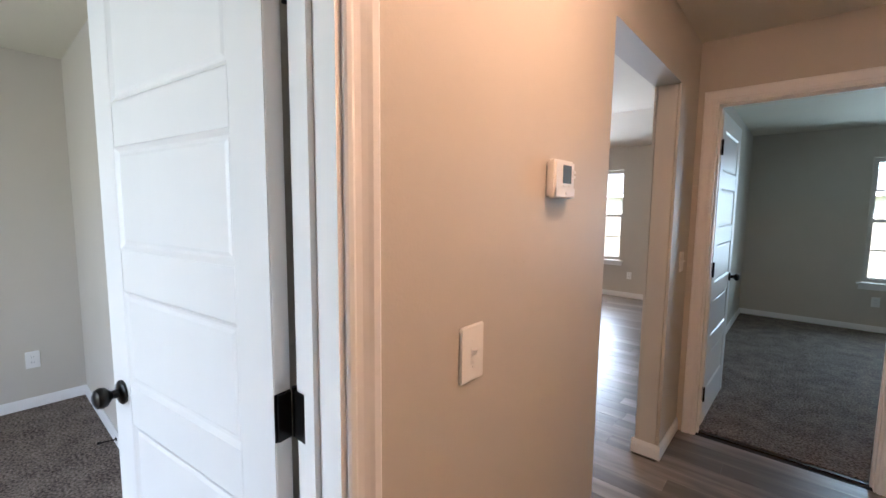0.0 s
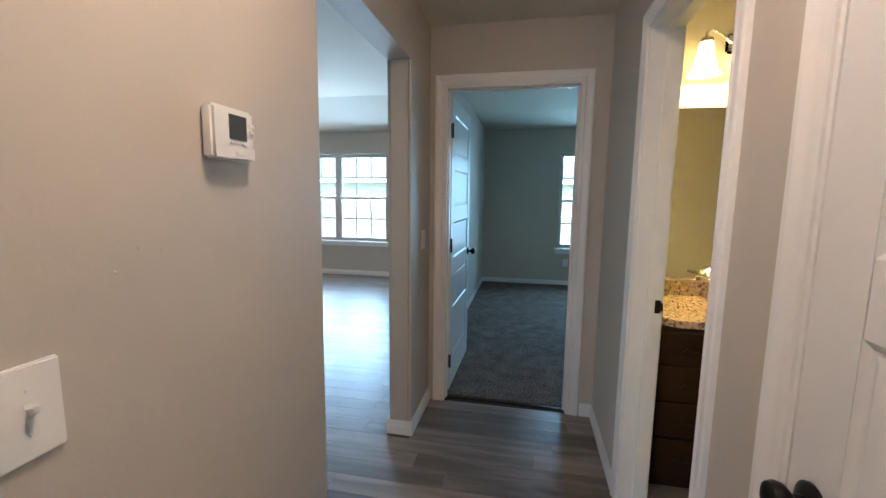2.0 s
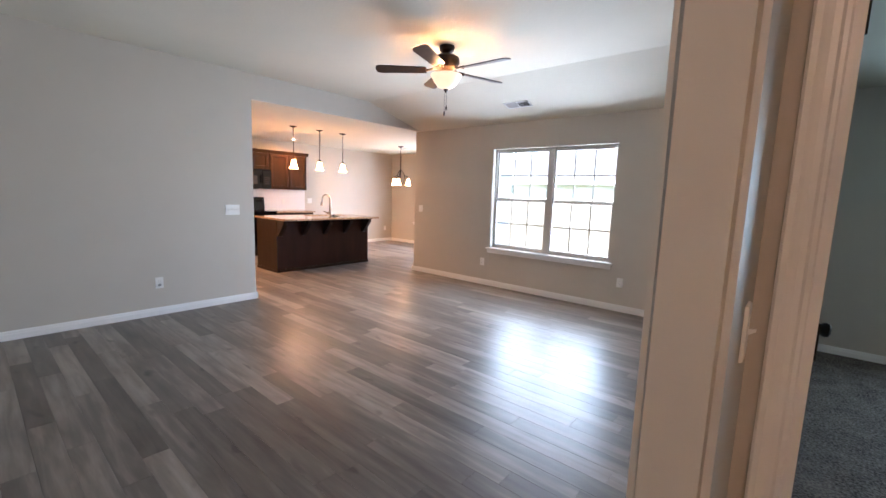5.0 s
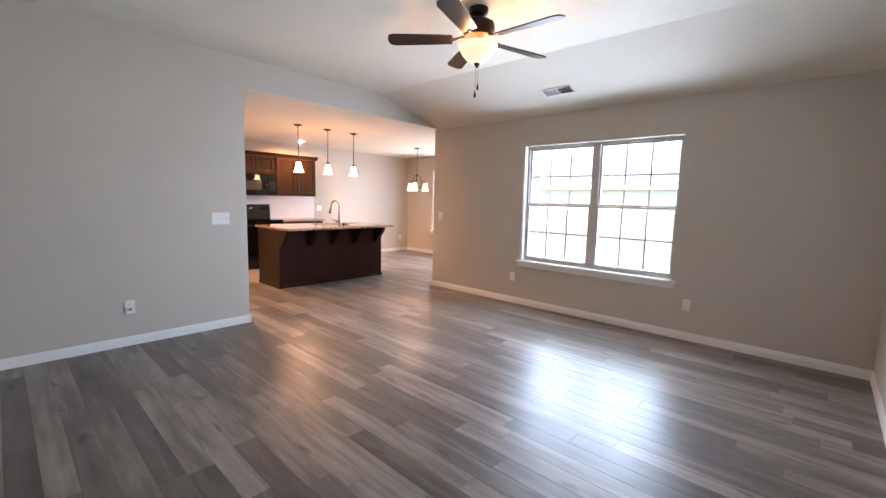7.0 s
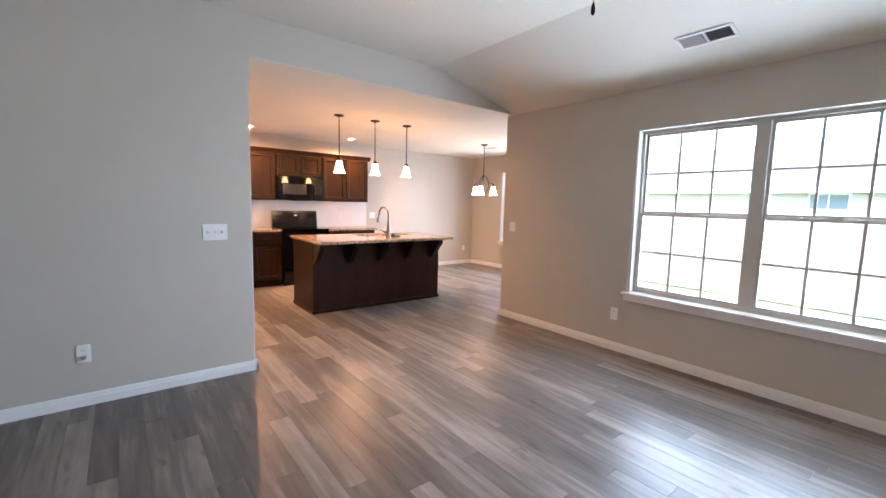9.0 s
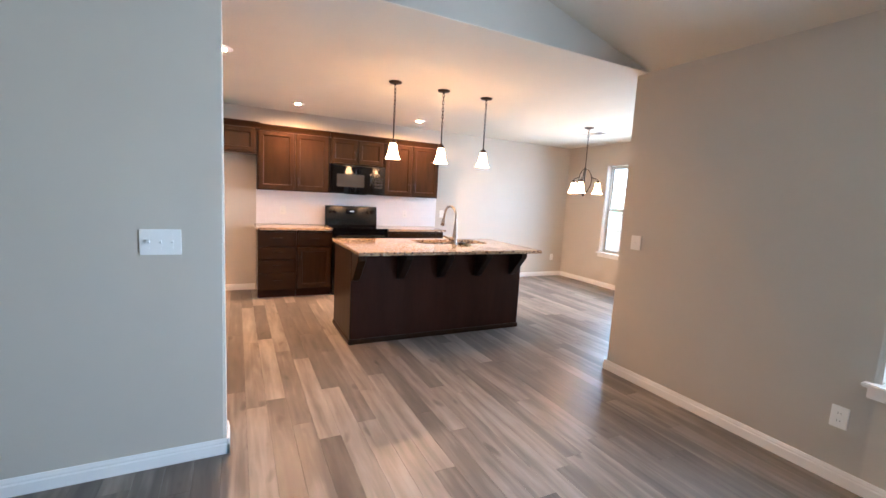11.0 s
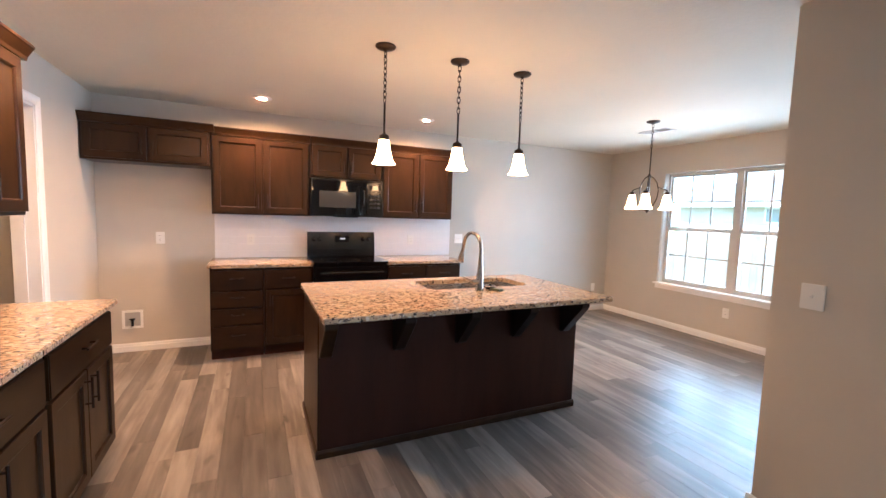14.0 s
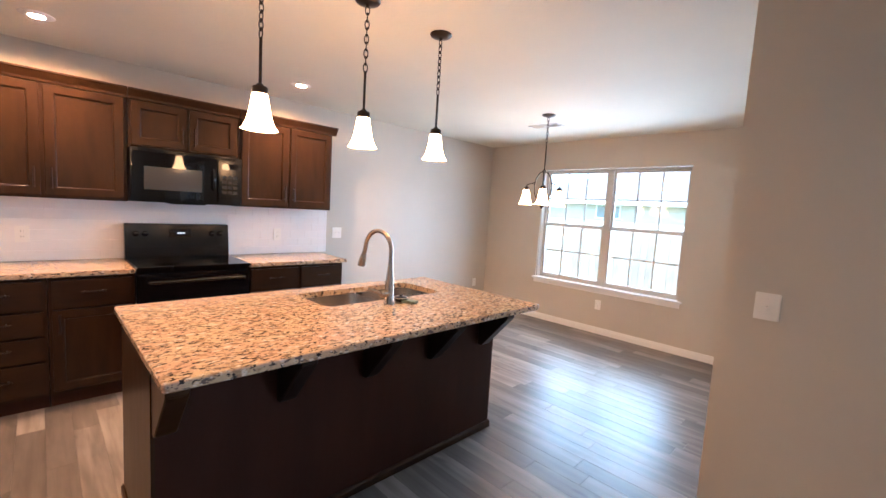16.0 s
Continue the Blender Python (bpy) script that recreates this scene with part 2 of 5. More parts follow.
SCREEN_GREY = mat("grey_plug_plastic", (0.30, 0.29, 0.28), 0.5, vary=0.1, scale=30)
GREEN = mat("green_scrub_pad", (0.13, 0.16, 0.11), 0.8, vary=0.3, scale=60)
SHADE = glow("lit_frosted_shade", (1.0, 0.47, 0.17), SHADE_GLOW)
BOWL = glow("lit_alabaster_bowl", (1.0, 0.60, 0.32), BOWL_GLOW)
BATHSHADE = glow("lit_vanity_shade", (1.0, 0.60, 0.16), BATH_GLOW)
HALLSHADE = glow("lit_hall_dome", (1.0, 0.60, 0.36), HALL_GLOW)
PANTRYSHADE = glow("lit_pantry_dome", (1.0, 0.52, 0.24), PANTRY_GLOW)
LENS = glow("lit_downlight_lens", (1.0, 0.48, 0.20), LENS_GLOW)
GRASS = mat("lawn_grass", (0.11, 0.15, 0.045), 0.9, scale=2.5, color2=(0.19, 0.20, 0.08), bump=0.8, bump_scale=60)
FENCEW = mat("fence_wood", (0.26, 0.215, 0.165), 0.85, scale=5, stretch=(6, 6, 0.6), color2=(0.15, 0.125, 0.095), per_object=0.2)
SIDING = mat("house_siding", (0.60, 0.54, 0.45), 0.8, vary=0.06, scale=2)
HOUSEGLASS = mat("house_window_glass", (0.22, 0.25, 0.26), 0.1, vary=0.1, scale=2)
ROOFM = mat("roof_shingle", (0.17, 0.155, 0.14), 0.9, vary=0.4, scale=8, bump=0.4, bump_scale=20)


# ---- mesh helpers ----
def box(bm, x0, y0, z0, x1, y1, z1, bevel=0.0, m=None):
    mm = Matrix.Translation(((x0 + x1) / 2, (y0 + y1) / 2, (z0 + z1) / 2)) @ Matrix.Diagonal((abs(x1 - x0), abs(y1 - y0), abs(z1 - z0), 1))
    if m is not None:
        mm = m @ mm
    vs = bmesh.ops.create_cube(bm, size=1, matrix=mm)["verts"]
    if bevel:
        es = list({e for v in vs for e in v.link_edges})
        bmesh.ops.bevel(bm, geom=es, offset=bevel, segments=2, affect="EDGES", clamp_overlap=True)
    return bm


def boxes(*items, bevel=0.0):
    bm = bmesh.new()
    for it in items:
        box(bm, *it, bevel=bevel)
    return bm


def lathe(profile, seg=24, m=None, bm=None, cap=True):
    """A turned shape: (radius, z) pairs from one end to the other, about z."""
    bm = bm or bmesh.new()
    m = m or Matrix.Identity(4)
    rings = [[bm.verts.new(m @ Vector((max(r, 0.0004) * math.cos(2 * math.pi * i / seg), max(r, 0.0004) * math.sin(2 * math.pi * i / seg), z))) for i in range(seg)] for r, z in profile]
    for a, b in zip(rings, rings[1:]):
        for i in range(seg):
            bm.faces.new((a[i], a[(i + 1) % seg], b[(i + 1) % seg], b[i]))
    if cap:
        bm.faces.new(rings[0][::-1])
        bm.faces.new(rings[-1])
    bmesh.ops.recalc_face_normals(bm, faces=bm.faces)
    return bm


def tube(points, radius, seg=10, bm=None, radii=None):
    bm = bm or bmesh.new()
    pts = [Vector(p) for p in points]
    rings, up = [], None
    for i, p in enumerate(pts):
        d = (pts[min(i + 1, len(pts) - 1)] - pts[max(i - 1, 0)]).normalized()
        if up is None:
            up = Vector((0, 0, 1)) if abs(d.z) < 0.9 else Vector((1, 0, 0))
        s = d.cross(up).normalized()
        up = s.cross(d).normalized()
        r = radii[i] if radii else radius
        rings.append([bm.verts.new(p + r * (math.cos(2 * math.pi * k / seg) * s + math.sin(2 * math.pi * k / seg) * up)) for k in range(seg)])
    for a, b in zip(rings, rings[1:]):
        for k in range(seg):
            bm.faces.new((a[k], a[(k + 1) % seg], b[(k + 1) % seg], b[k]))
    bm.faces.new(rings[0][::-1])
    bm.faces.new(rings[-1])
    bmesh.ops.recalc_face_normals(bm, faces=bm.faces)
    return bm


def torus(bm, centre, rmaj, rmin, m, stretch=1.0, seg=14, rs=6):
    rings = []
    for i in range(seg):
        a = 2 * math.pi * i / seg
        rings.append([bm.verts.new(Vector(centre) + m @ Vector(((rmaj + rmin * math.cos(b)) * math.cos(a), rmin * math.sin(b), (rmaj + rmin * math.cos(b)) * math.sin(a) * stretch))) for b in [2 * math.pi * k / rs for k in range(rs)]])
    for i in range(seg):
        a, b = rings[i], rings[(i + 1) % seg]
        for k in range(rs):
            bm.faces.new((a[k], a[(k + 1) % rs], b[(k + 1) % rs], b[k]))
    return bm


def prism(poly, axis, a0, a1):
    """A polygon carried along an axis: 'x' takes (y, z), 'y' takes (x, z), 'z' takes (x, y)."""
    bm = bmesh.new()
    put = {"x": lambda p, a: (a, p[0], p[1]), "y": lambda p, a: (p[0], a, p[1]), "z": lambda p, a: (p[0], p[1], a)}[axis]
    lo, hi = [bm.verts.new(put(p, a0)) for p in poly], [bm.verts.new(put(p, a1)) for p in poly]
    n = len(poly)
    bm.faces.new(lo)
    bm.faces.new(hi)
    for i in range(n):
        bm.faces.new((lo[i], lo[(i + 1) % n], hi[(i + 1) % n], hi[i]))
    bmesh.ops.recalc_face_normals(bm, faces=bm.faces)
    return bm


def mesh_of(name, bm, material, smooth=False):
    me = bpy.data.meshes.new(name)
    if smooth:
        for f in bm.faces:
            f.smooth = True
        for e in bm.edges:
            if len(e.link_faces) == 2 and e.calc_face_angle(0) > 0.7:
                e.smooth = False
    bm.to_mesh(me)
    bm.free()
    me.materials.append(material)
    return me


def part(name, bm, material, parent, label="", smooth=False):
    ob = new(name, mesh_of(name, bm, material, smooth))
    ob.parent = parent
    return tagged(ob, label=label)


def thing(name, m, label, category, group=""):
    ob = new(name)
    ob.empty_display_size = 0.1
    ob.matrix_world = m
    return tagged(ob, label=label, category=category, group=group)


def struct(name, bm, material, label, category, smooth=False):
    return tagged(new(name, mesh_of(name, bm, material, smooth)), label=label, category=category, kind="structure")


# ---- walls, floors, ceilings ----
def wall(name, axis, p0, p1, a0, a1, z0, z1, holes=(), label="greige painted drywall wall", round_at=()):
    """A wall along 'x' or 'y' between p0 and p1 of thickness, with openings (a0, a1, z0, z1)."""
    cuts_a = sorted({a0, a1, *(v for h in holes for v in h[:2])})
    cuts_z = sorted({z0, z1, *(v for h in holes for v in h[2:])})

    def solid(i, j):
        if not (0 <= i < len(cuts_a) - 1 and 0 <= j < len(cuts_z) - 1):
            return False
        a, z = (cuts_a[i] + cuts_a[i + 1]) / 2, (cuts_z[j] + cuts_z[j + 1]) / 2
        return not any(h[0] < a < h[1] and h[2] < z < h[3] for h in holes)

    bm = bmesh.new()
    at = (lambda a, p, z: (a, p, z)) if axis == "x" else (lambda a, p, z: (p, a, z))

    def quad(*c):
        bm.faces.new([bm.verts.new(at(*v)) for v in c])

    for i in range(len(cuts_a) - 1):
        for j in range(len(cuts_z) - 1):
            if not solid(i, j):
                continue
            a, b, z, w = cuts_a[i], cuts_a[i + 1], cuts_z[j], cuts_z[j + 1]
            for p in (p0, p1):
                quad((a, p, z), (b, p, z), (b, p, w), (a, p, w))
            if not solid(i - 1, j):
                quad((a, p0, z), (a, p1, z), (a, p1, w), (a, p0, w))
            if not solid(i + 1, j):
                quad((b, p0, z), (b, p1, z), (b, p1, w), (b, p0, w))
            if not solid(i, j - 1):
                quad((a, p0, z), (b, p0, z), (b, p1, z), (a, p1, z))
            if not solid(i, j + 1):
                quad((a, p0, w), (b, p0, w), (b, p1, w), (a, p1, w))
    bmesh.ops.remove_doubles(bm, verts=bm.verts, dist=0.0005)
    bmesh.ops.recalc_face_normals(bm, faces=bm.faces)
    bmesh.ops.dissolve_limit(bm, angle_limit=0.01, verts=bm.verts, edges=bm.edges)
    if round_at:
        k = 0 if axis == "x" else 1
        es = [e for e in bm.edges if abs(e.verts[0].co.z - e.verts[1].co.z) > 0.3 and any(abs(e.verts[0].co[k] - r) < 0.002 and abs(e.verts[1].co[k] - r) < 0.002 for r in round_at)]
        bmesh.ops.bevel(bm, geom=es, offset=0.017, segments=4, affect="EDGES", clamp_overlap=True)
    return struct(name, bm, PAINT, label, "wall", smooth=True)


H = 2.44
wall("wall_hall_west", "y", -0.50, -0.37, -1.60, 3.05, 0, 2.80, [(-0.325, 0.46, 0, 2.085), (1.594, 2.60, 0, 2.11)], "greige hall wall with a cased doorway and a plain opening", round_at=(1.594, 2.60))
wall("wall_bedroom_west", "y", -0.56, -0.43, 3.05, 7.10, 0, 2.80, label="greige wall between living room and bedroom")
wall("wall_hall_north", "x", 3.05, 3.17, -0.43, 0.83, 0, H + 0.06, [(-0.275, 0.56, 0, 2.085)], "greige wall at the end of the hall with a doorway")
wall("wall_hall_east", "y", 0.71, 0.83, -1.60, 3.05, 0, H + 0.06, [(1.505, 2.28, 0, 2.085), (0.385, 1.18, 0, 2.085)], "greige hall wall with two doorways")
wall("wall_hall_south", "x", -1.72, -1.60, -0.50, 0.83, 0, H + 0.06)
wall("wall_bath_north", "x", 2.93, 3.17, 0.83, 3.52, 0, H + 0.06)
wall("wall_bath_south", "x", 1.18, 1.30, 0.83, 3.40, 0, H + 0.06)
wall("wall_bath_east", "y", 3.40, 3.52, 1.18, 2.93, 0, H + 0.06)
wall("wall_closet_bedroom", "y", 0.69, 0.81, 3.17, 4.04, 0, H + 0.06, round_at=(4.04,))
wall("wall_closet_front", "x", 3.93, 4.04, 0.81, 3.40, 0, H + 0.06)
wall("wall_bedroom_east", "y", 3.40, 3.52, 3.17, 7.10, 0, H + 0.06)
wall("wall_north", "x", 7.10, 7.26, -5.55, 3.52, 0, 2.52, [(-3.90, -2.075, 0.575, 2.075), (0.745, 1.66, 0.575, 2.075)], "greige exterior wall with two window openings", round_at=(-5.55, -3.90, -2.075, 0.745, 1.66))
wall("wall_living_south", "x", 0.57, 0.70, -5.43, -0.50, 0, 2.80)
wall("wall_living_west", "y", -5.60, -5.43, 0.57, 7.10, 0, 2.80, [(4.18, 7.11, -0.01, H + 0.004)], "greige living room wall with the wide kitchen opening", round_at=(4.18,))
wall("wall_dining_east", "y", -5.55, -5.40, 7.26, 10.09, 0, H + 0.06)
wall("wall_dining_north", "x", 9.93, 10.09, -9.42, -5.55, 0, H + 0.06, [(-8.33, -6.505, 0.575, 2.075)], "greige dining wall with a double window opening", round_at=(-8.33, -6.505))
wall("wall_kitchen_west", "y", -9.42, -9.27, 3.36, 9.93, 0, H + 0.06)
wall("wall_kitchen_south", "x", 3.36, 3.50, -9.27, -5.55, 0, H + 0.06, [(-8.15, -7.37, 0, 2.085)], "greige kitchen wall with a doorway")
wall("wall_pantry_west", "y", -8.90, -8.78, 1.60, 3.36, 0, H + 0.06)
wall("wall_pantry_east", "y", -6.62, -6.50, 1.60, 3.36, 0, H + 0.06)
wall("wall_pantry_south", "x", 1.48, 1.60, -8.90, -6.50, 0, H + 0.06)
wall("wall_room_west", "y", -3.95, -3.82, -2.60, 0.57, 0, H + 0.06)
wall("wall_room_south", "x", -2.72, -2.60, -3.95, -0.50, 0, H + 0.06, [(-2.60, -0.775, 0.575, 2.075)], "greige bedroom wall with a double window opening")
wall("wall_room_east", "y", -0.50, -0.37, -2.72, -1.60, 0, H + 0.06)


def slab(name, x0, y0, x1, y1, z0, z1, material, label, category):
    return struct(name, boxes((x0, y0, z0, x1, y1, z1)), material, label, category)


slab("ceiling_hall", -0.37, -1.60, 0.71, 3.05, H, H + 0.10, CEIL, "off-white textured hall ceiling", "ceiling")
slab("ceiling_bath", 0.83, 1.30, 3.40, 2.93, H, H + 0.10, CEIL, "off-white textured bathroom ceiling", "ceiling")
slab("ceiling_bedroom", -0.43, 3.17, 3.40, 7.10, H, H + 0.10, CEIL, "off-white textured bedroom ceiling", "ceiling")
slab("ceiling_kitchen", -9.27, 3.50, -5.433, 9.93, H, H + 0.10, CEIL, "off-white textured kitchen ceiling", "ceiling")
slab("ceiling_pantry", -8.78, 1.60, -6.62, 3.36, H, H + 0.10, CEIL, "off-white pantry ceiling", "ceiling")
slab("ceiling_room", -3.82, -2.60, -0.50, 0.57, H, H + 0.10, CEIL, "off-white textured bedroom ceiling", "ceiling")
struct("ceiling_living", prism([(0.70, 2.74), (5.95, 2.74), (7.10, H), (7.10, H + 0.1), (5.95, 2.86), (0.70, 2.86)], "x", -5.43, -0.50), CEIL, "off-white textured living room ceiling sloping down to the window wall", "ceiling")
slab("slab", -9.42, -2.72, 3.52, 10.09, -0.40, -0.012, CONCRETE, "grey concrete house slab", "foundation")
slab("carpet_bedroom", -0.43, 3.13, 3.40, 7.10, -0.012, 0.012, CARPET, "grey-brown cut pile carpet", "carpet")
slab("carpet_room", -3.82, -2.60, -0.46, 0.57, -0.012, 0.012, CARPET, "grey-brown cut pile carpet", "carpet")
slab("floor_bath", 0.80, 1.30, 3.40, 2.93, -0.012, 0.0, mat("bath_vinyl", (0.30, 0.27, 0.23), 0.35, vary=0.3, scale=5), "tan vinyl bathroom floor", "floor")
slab("floor_pantry", -8.78, 1.60, -6.62, 3.40, -0.012, 0.0, mat("pantry_vinyl", (0.26, 0.22, 0.18), 0.4, vary=0.3, scale=5), "brown vinyl pantry floor", "floor")


def trim_run(name, pts, height=0.083, label="white painted baseboard"):
    """A baseboard along a straight stretch; pts: (x0, y0), (x1, y1), the room on the left side of the way."""
    (x0, y0), (x1, y1) = pts
    d = Vector((x1 - x0, y1 - y0, 0))
    ln = d.length
    prof = [(0, 0), (0.014, 0), (0.014, height * 0.62), (0.010, height * 0.70), (0.010, height * 0.80), (0.005, height), (0, height)]
    bm = prism(prof, "x", 0, ln)
    bmesh.ops.transform(bm, matrix=Matrix.Translation((x0, y0, 0)) @ Matrix.Rotation(math.atan2(d.y, d.x), 4, "Z"), verts=bm.verts)
    return struct(name, bm, TRIM, label, "baseboard")


BASE = [((-0.37, 1.594), (-0.37, 0.535)), ((-0.514, 1.594), (-0.356, 1.594)), ((-0.356, 2.60), (-0.514, 2.60)), ((-0.37, 3.05), (-0.37, 2.60)),
        ((-0.365, 3.05), (-0.37, 3.05)), ((0.71, 3.05), (0.63, 3.05)), ((0.71, 2.35), (0.71, 3.05)), ((0.71, 1.25), (0.71, 1.435)),
        ((-0.50, 0.70), (-0.50, 1.60)), ((-0.50, 2.60), (-0.50, 3.05)), ((-0.56, 3.05), (-0.56, 7.10)), ((-0.56, 7.10), (-5.564, 7.10)),
        ((-5.43, 4.194), (-5.43, 0.70)), ((-5.43, 0.70), (-0.50, 0.70)), ((-5.614, 4.18), (-5.416, 4.18)), ((-5.55, 7.10), (-5.55, 9.93)),
        ((-5.55, 9.93), (-9.27, 9.93)), ((-9.27, 9.93), (-9.27, 7.06)), ((-9.27, 4.455), (-9.27, 3.50)), ((-9.27, 3.50), (-8.225, 3.50)),
        ((3.40, 7.10), (-0.43, 7.10)), ((-0.43, 7.10), (-0.43, 3.17)), ((0.69, 3.17), (0.69, 4.04)), ((0.676, 4.04), (3.40, 4.04)), ((3.40, 4.04), (3.40, 7.10)),
        ((-0.50, 0.57), (-3.82, 0.57)), ((-3.82, 0.57), (-3.82, -2.60)), ((0.69, 3.17), (0.63, 3.17))]
for seg in BASE:
    if (Vector(seg[0]) - Vector(seg[1])).length > 0.02:
        trim_run("baseboard", seg)


# ---- windows ----
def window(name, m, width, label, units=2, z0=0.575, z1=2.075):
    """Single-hung units side by side; local x along the wall, y outwards, the inner wall face at y 0."""
    w = tagged(new(name), label=label, category="window", kind="structure")
    w.matrix_world = m
    fd0, fd1 = 0.085, 0.15
    cw = width / units
    part("window_stool", boxes((-0.05, -0.045, z0 - 0.004, width + 0.05, fd0, z0 + 0.018), bevel=0.006), TRIM, w, "white painted wooden sill")
    part("window_apron", boxes((-0.03, -0.016, z0 - 0.062, width + 0.03, -0.002, z0 - 0.005), bevel=0.004), TRIM, w, "white painted apron under the sill")
    for u in range(units):
        x0, x1 = u * cw, (u + 1) * cw
        l, r = x0 + (0.024 if u == 0 else 0.038), x1 - (0.024 if u == units - 1 else 0.038)
        zb, zt, zm = z0 + 0.05, z1 - 0.026, (z0 + z1) / 2 + 0.01
        part("window_frame", boxes((x0, fd0, z0 + 0.018, l, fd1, z1), (r, fd0, z0 + 0.018, x1, fd1, z1), (l, fd0, zt, r, fd1, z1), (l, fd0, z0 + 0.018, r, fd1, zb)), BACKLIT_VINYL, w)
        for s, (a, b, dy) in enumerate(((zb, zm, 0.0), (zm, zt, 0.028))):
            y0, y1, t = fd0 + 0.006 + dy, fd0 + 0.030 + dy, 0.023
            sash = part("lower_sash" if s == 0 else "upper_sash", boxes((l, y0, a, l + t, y1, b), (r - t, y0, a, r, y1, b), (l + t, y0, a, r - t, y1, a + t), (l + t, y0, b - t, r - t, y1, b)), BACKLIT_VINYL, w)
            gx0, gx1, gz0, gz1, ym = l + t, r - t, a + t, b - t, (y0 + y1) / 2
            p = part("pane", boxes((gx0, ym - 0.002, gz0, gx1, ym + 0.002, gz1)), GLASS, sash)
            p.visible_shadow = False
            for k in (1, 2):
                xx = gx0 + (gx1 - gx0) * k / 3
                part("muntin", boxes((xx - 0.009, ym - 0.010, gz0, xx + 0.009, ym - 0.003, gz1)), BACKLIT_VINYL, sash)
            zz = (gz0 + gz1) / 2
            part("muntin", boxes((gx0, ym - 0.0095, zz - 0.008, gx1, ym - 0.0035, zz + 0.008)), BACKLIT_VINYL, sash)
        part("sash_lock", boxes(((l + r) / 2 - 0.03, fd0 - 0.004, zm - 0.004, (l + r) / 2 + 0.03, fd0 + 0.006, zm + 0.012), bevel=0.003), BACKLIT_VINYL, w)
    return w


window("window_1", pose(-3.90, 7.10, 0), 1.825, "double single-hung white vinyl window with grids and a white sill")
window("window_2", pose(0.745, 7.10, 0), 0.915, "single-hung white vinyl window with grids and a white sill", 1)
window("window_3", pose(-8.33, 9.93, 0), 1.825, "double single-hung white vinyl dining window with grids and a white sill")
window("window_4", pose(-0.775, -2.60, 0, 0, 0, 180), 1.825, "double single-hung white vinyl bedroom window with a white sill")


# ---- doors ----
def casing(name, m, w, h, sides=(1,), depth=0.13, label="white painted door jamb and moulded casing", stop=0.5):
    """Jamb lining and casings of a doorway; local x across the opening, y into the wall, wall faces at y 0 and depth."""
    d = tagged(new(name), label=label, category="door frame", kind="structure")
    d.matrix_world = m
    j = 0.017
    part("jamb", boxes((0, -0.002, 0, j, depth + 0.002, h), (w - j, -0.002, 0, w, depth + 0.002, h), (j, -0.002, h - j, w - j, depth + 0.002, h)), TRIM, d)
    sy = depth * stop
    part("door_stop", boxes((j, sy, 0, j + 0.011, sy + 0.03, h - j), (w - j - 0.011, sy, 0, w - j, sy + 0.03, h - j), (j + 0.011, sy, h - j - 0.011, w - j - 0.011, sy + 0.03, h - j)), TRIM, d)
    cw, rv = 0.066, 0.006
    for s in (0, 1):
        if s not in sides:
            continue
        sg, y = (-1, 0.0) if s == 0 else (1, depth)

        prof = [(0, 0), (0, 0.008), (0.004, 0.011), (0.012, 0.012), (0.018, 0.009), (0.030, 0.010), (0.040, 0.0135), (0.048, 0.017), (0.060, 0.0175), (cw, 0.013), (cw, 0)]
        bm = bmesh.new()
        rows = [[bm.verts.new((x, y + sg * t, z)) for x, z in ((rv - a, 0), (rv - a, h - rv + a), (w - rv + a, h - rv + a), (w - rv + a, 0))] for a, t in prof]
        for a, b in zip(rows, rows[1:]):
            for k in range(3):
                bm.faces.new((a[k], a[k + 1], b[k + 1], b[k]))
        bmesh.ops.recalc_face_normals(bm, faces=bm.faces)
        part("casing", bm, TRIM, d)
    return d


casing("door_frame_1", pose(-0.37, -0.325, 0, 0, 0, 90), 0.785, 2.085, (0, 1), 0.13, stop=0.45)
casing("door_frame_2", pose(-0.275, 3.05, 0), 0.835, 2.085, (0, 1), 0.12, stop=0.35)
casing("door_frame_3", pose(0.71, 2.28, 0, 0, 0, -90), 0.775, 2.085, (0, 1), 0.12)
casing("door_frame_4", pose(0.71, 1.18, 0, 0, 0, -90), 0.795, 2.085, (0,), 0.12)
casing("door_frame_5", pose(-7.37, 3.50, 0, 0, 0, 180), 0.78, 2.085, (0, 1), 0.14)


def knob_bm(side, y):
    """A ball knob on its rose; side: -1 or 1 along y from the leaf's face."""
    m = Matrix.Translation((0, y, 0)) @ Matrix.Rotation(radians(90 * -side), 4, "X")
    return lathe([(0.033, 0), (0.033, 0.006), (0.028, 0.010), (0.012, 0.012), (0.011, 0.026), (0.017, 0.032), (0.026, 0.040), (0.0285, 0.050), (0.025, 0.060), (0.014, 0.066)], 20, m)


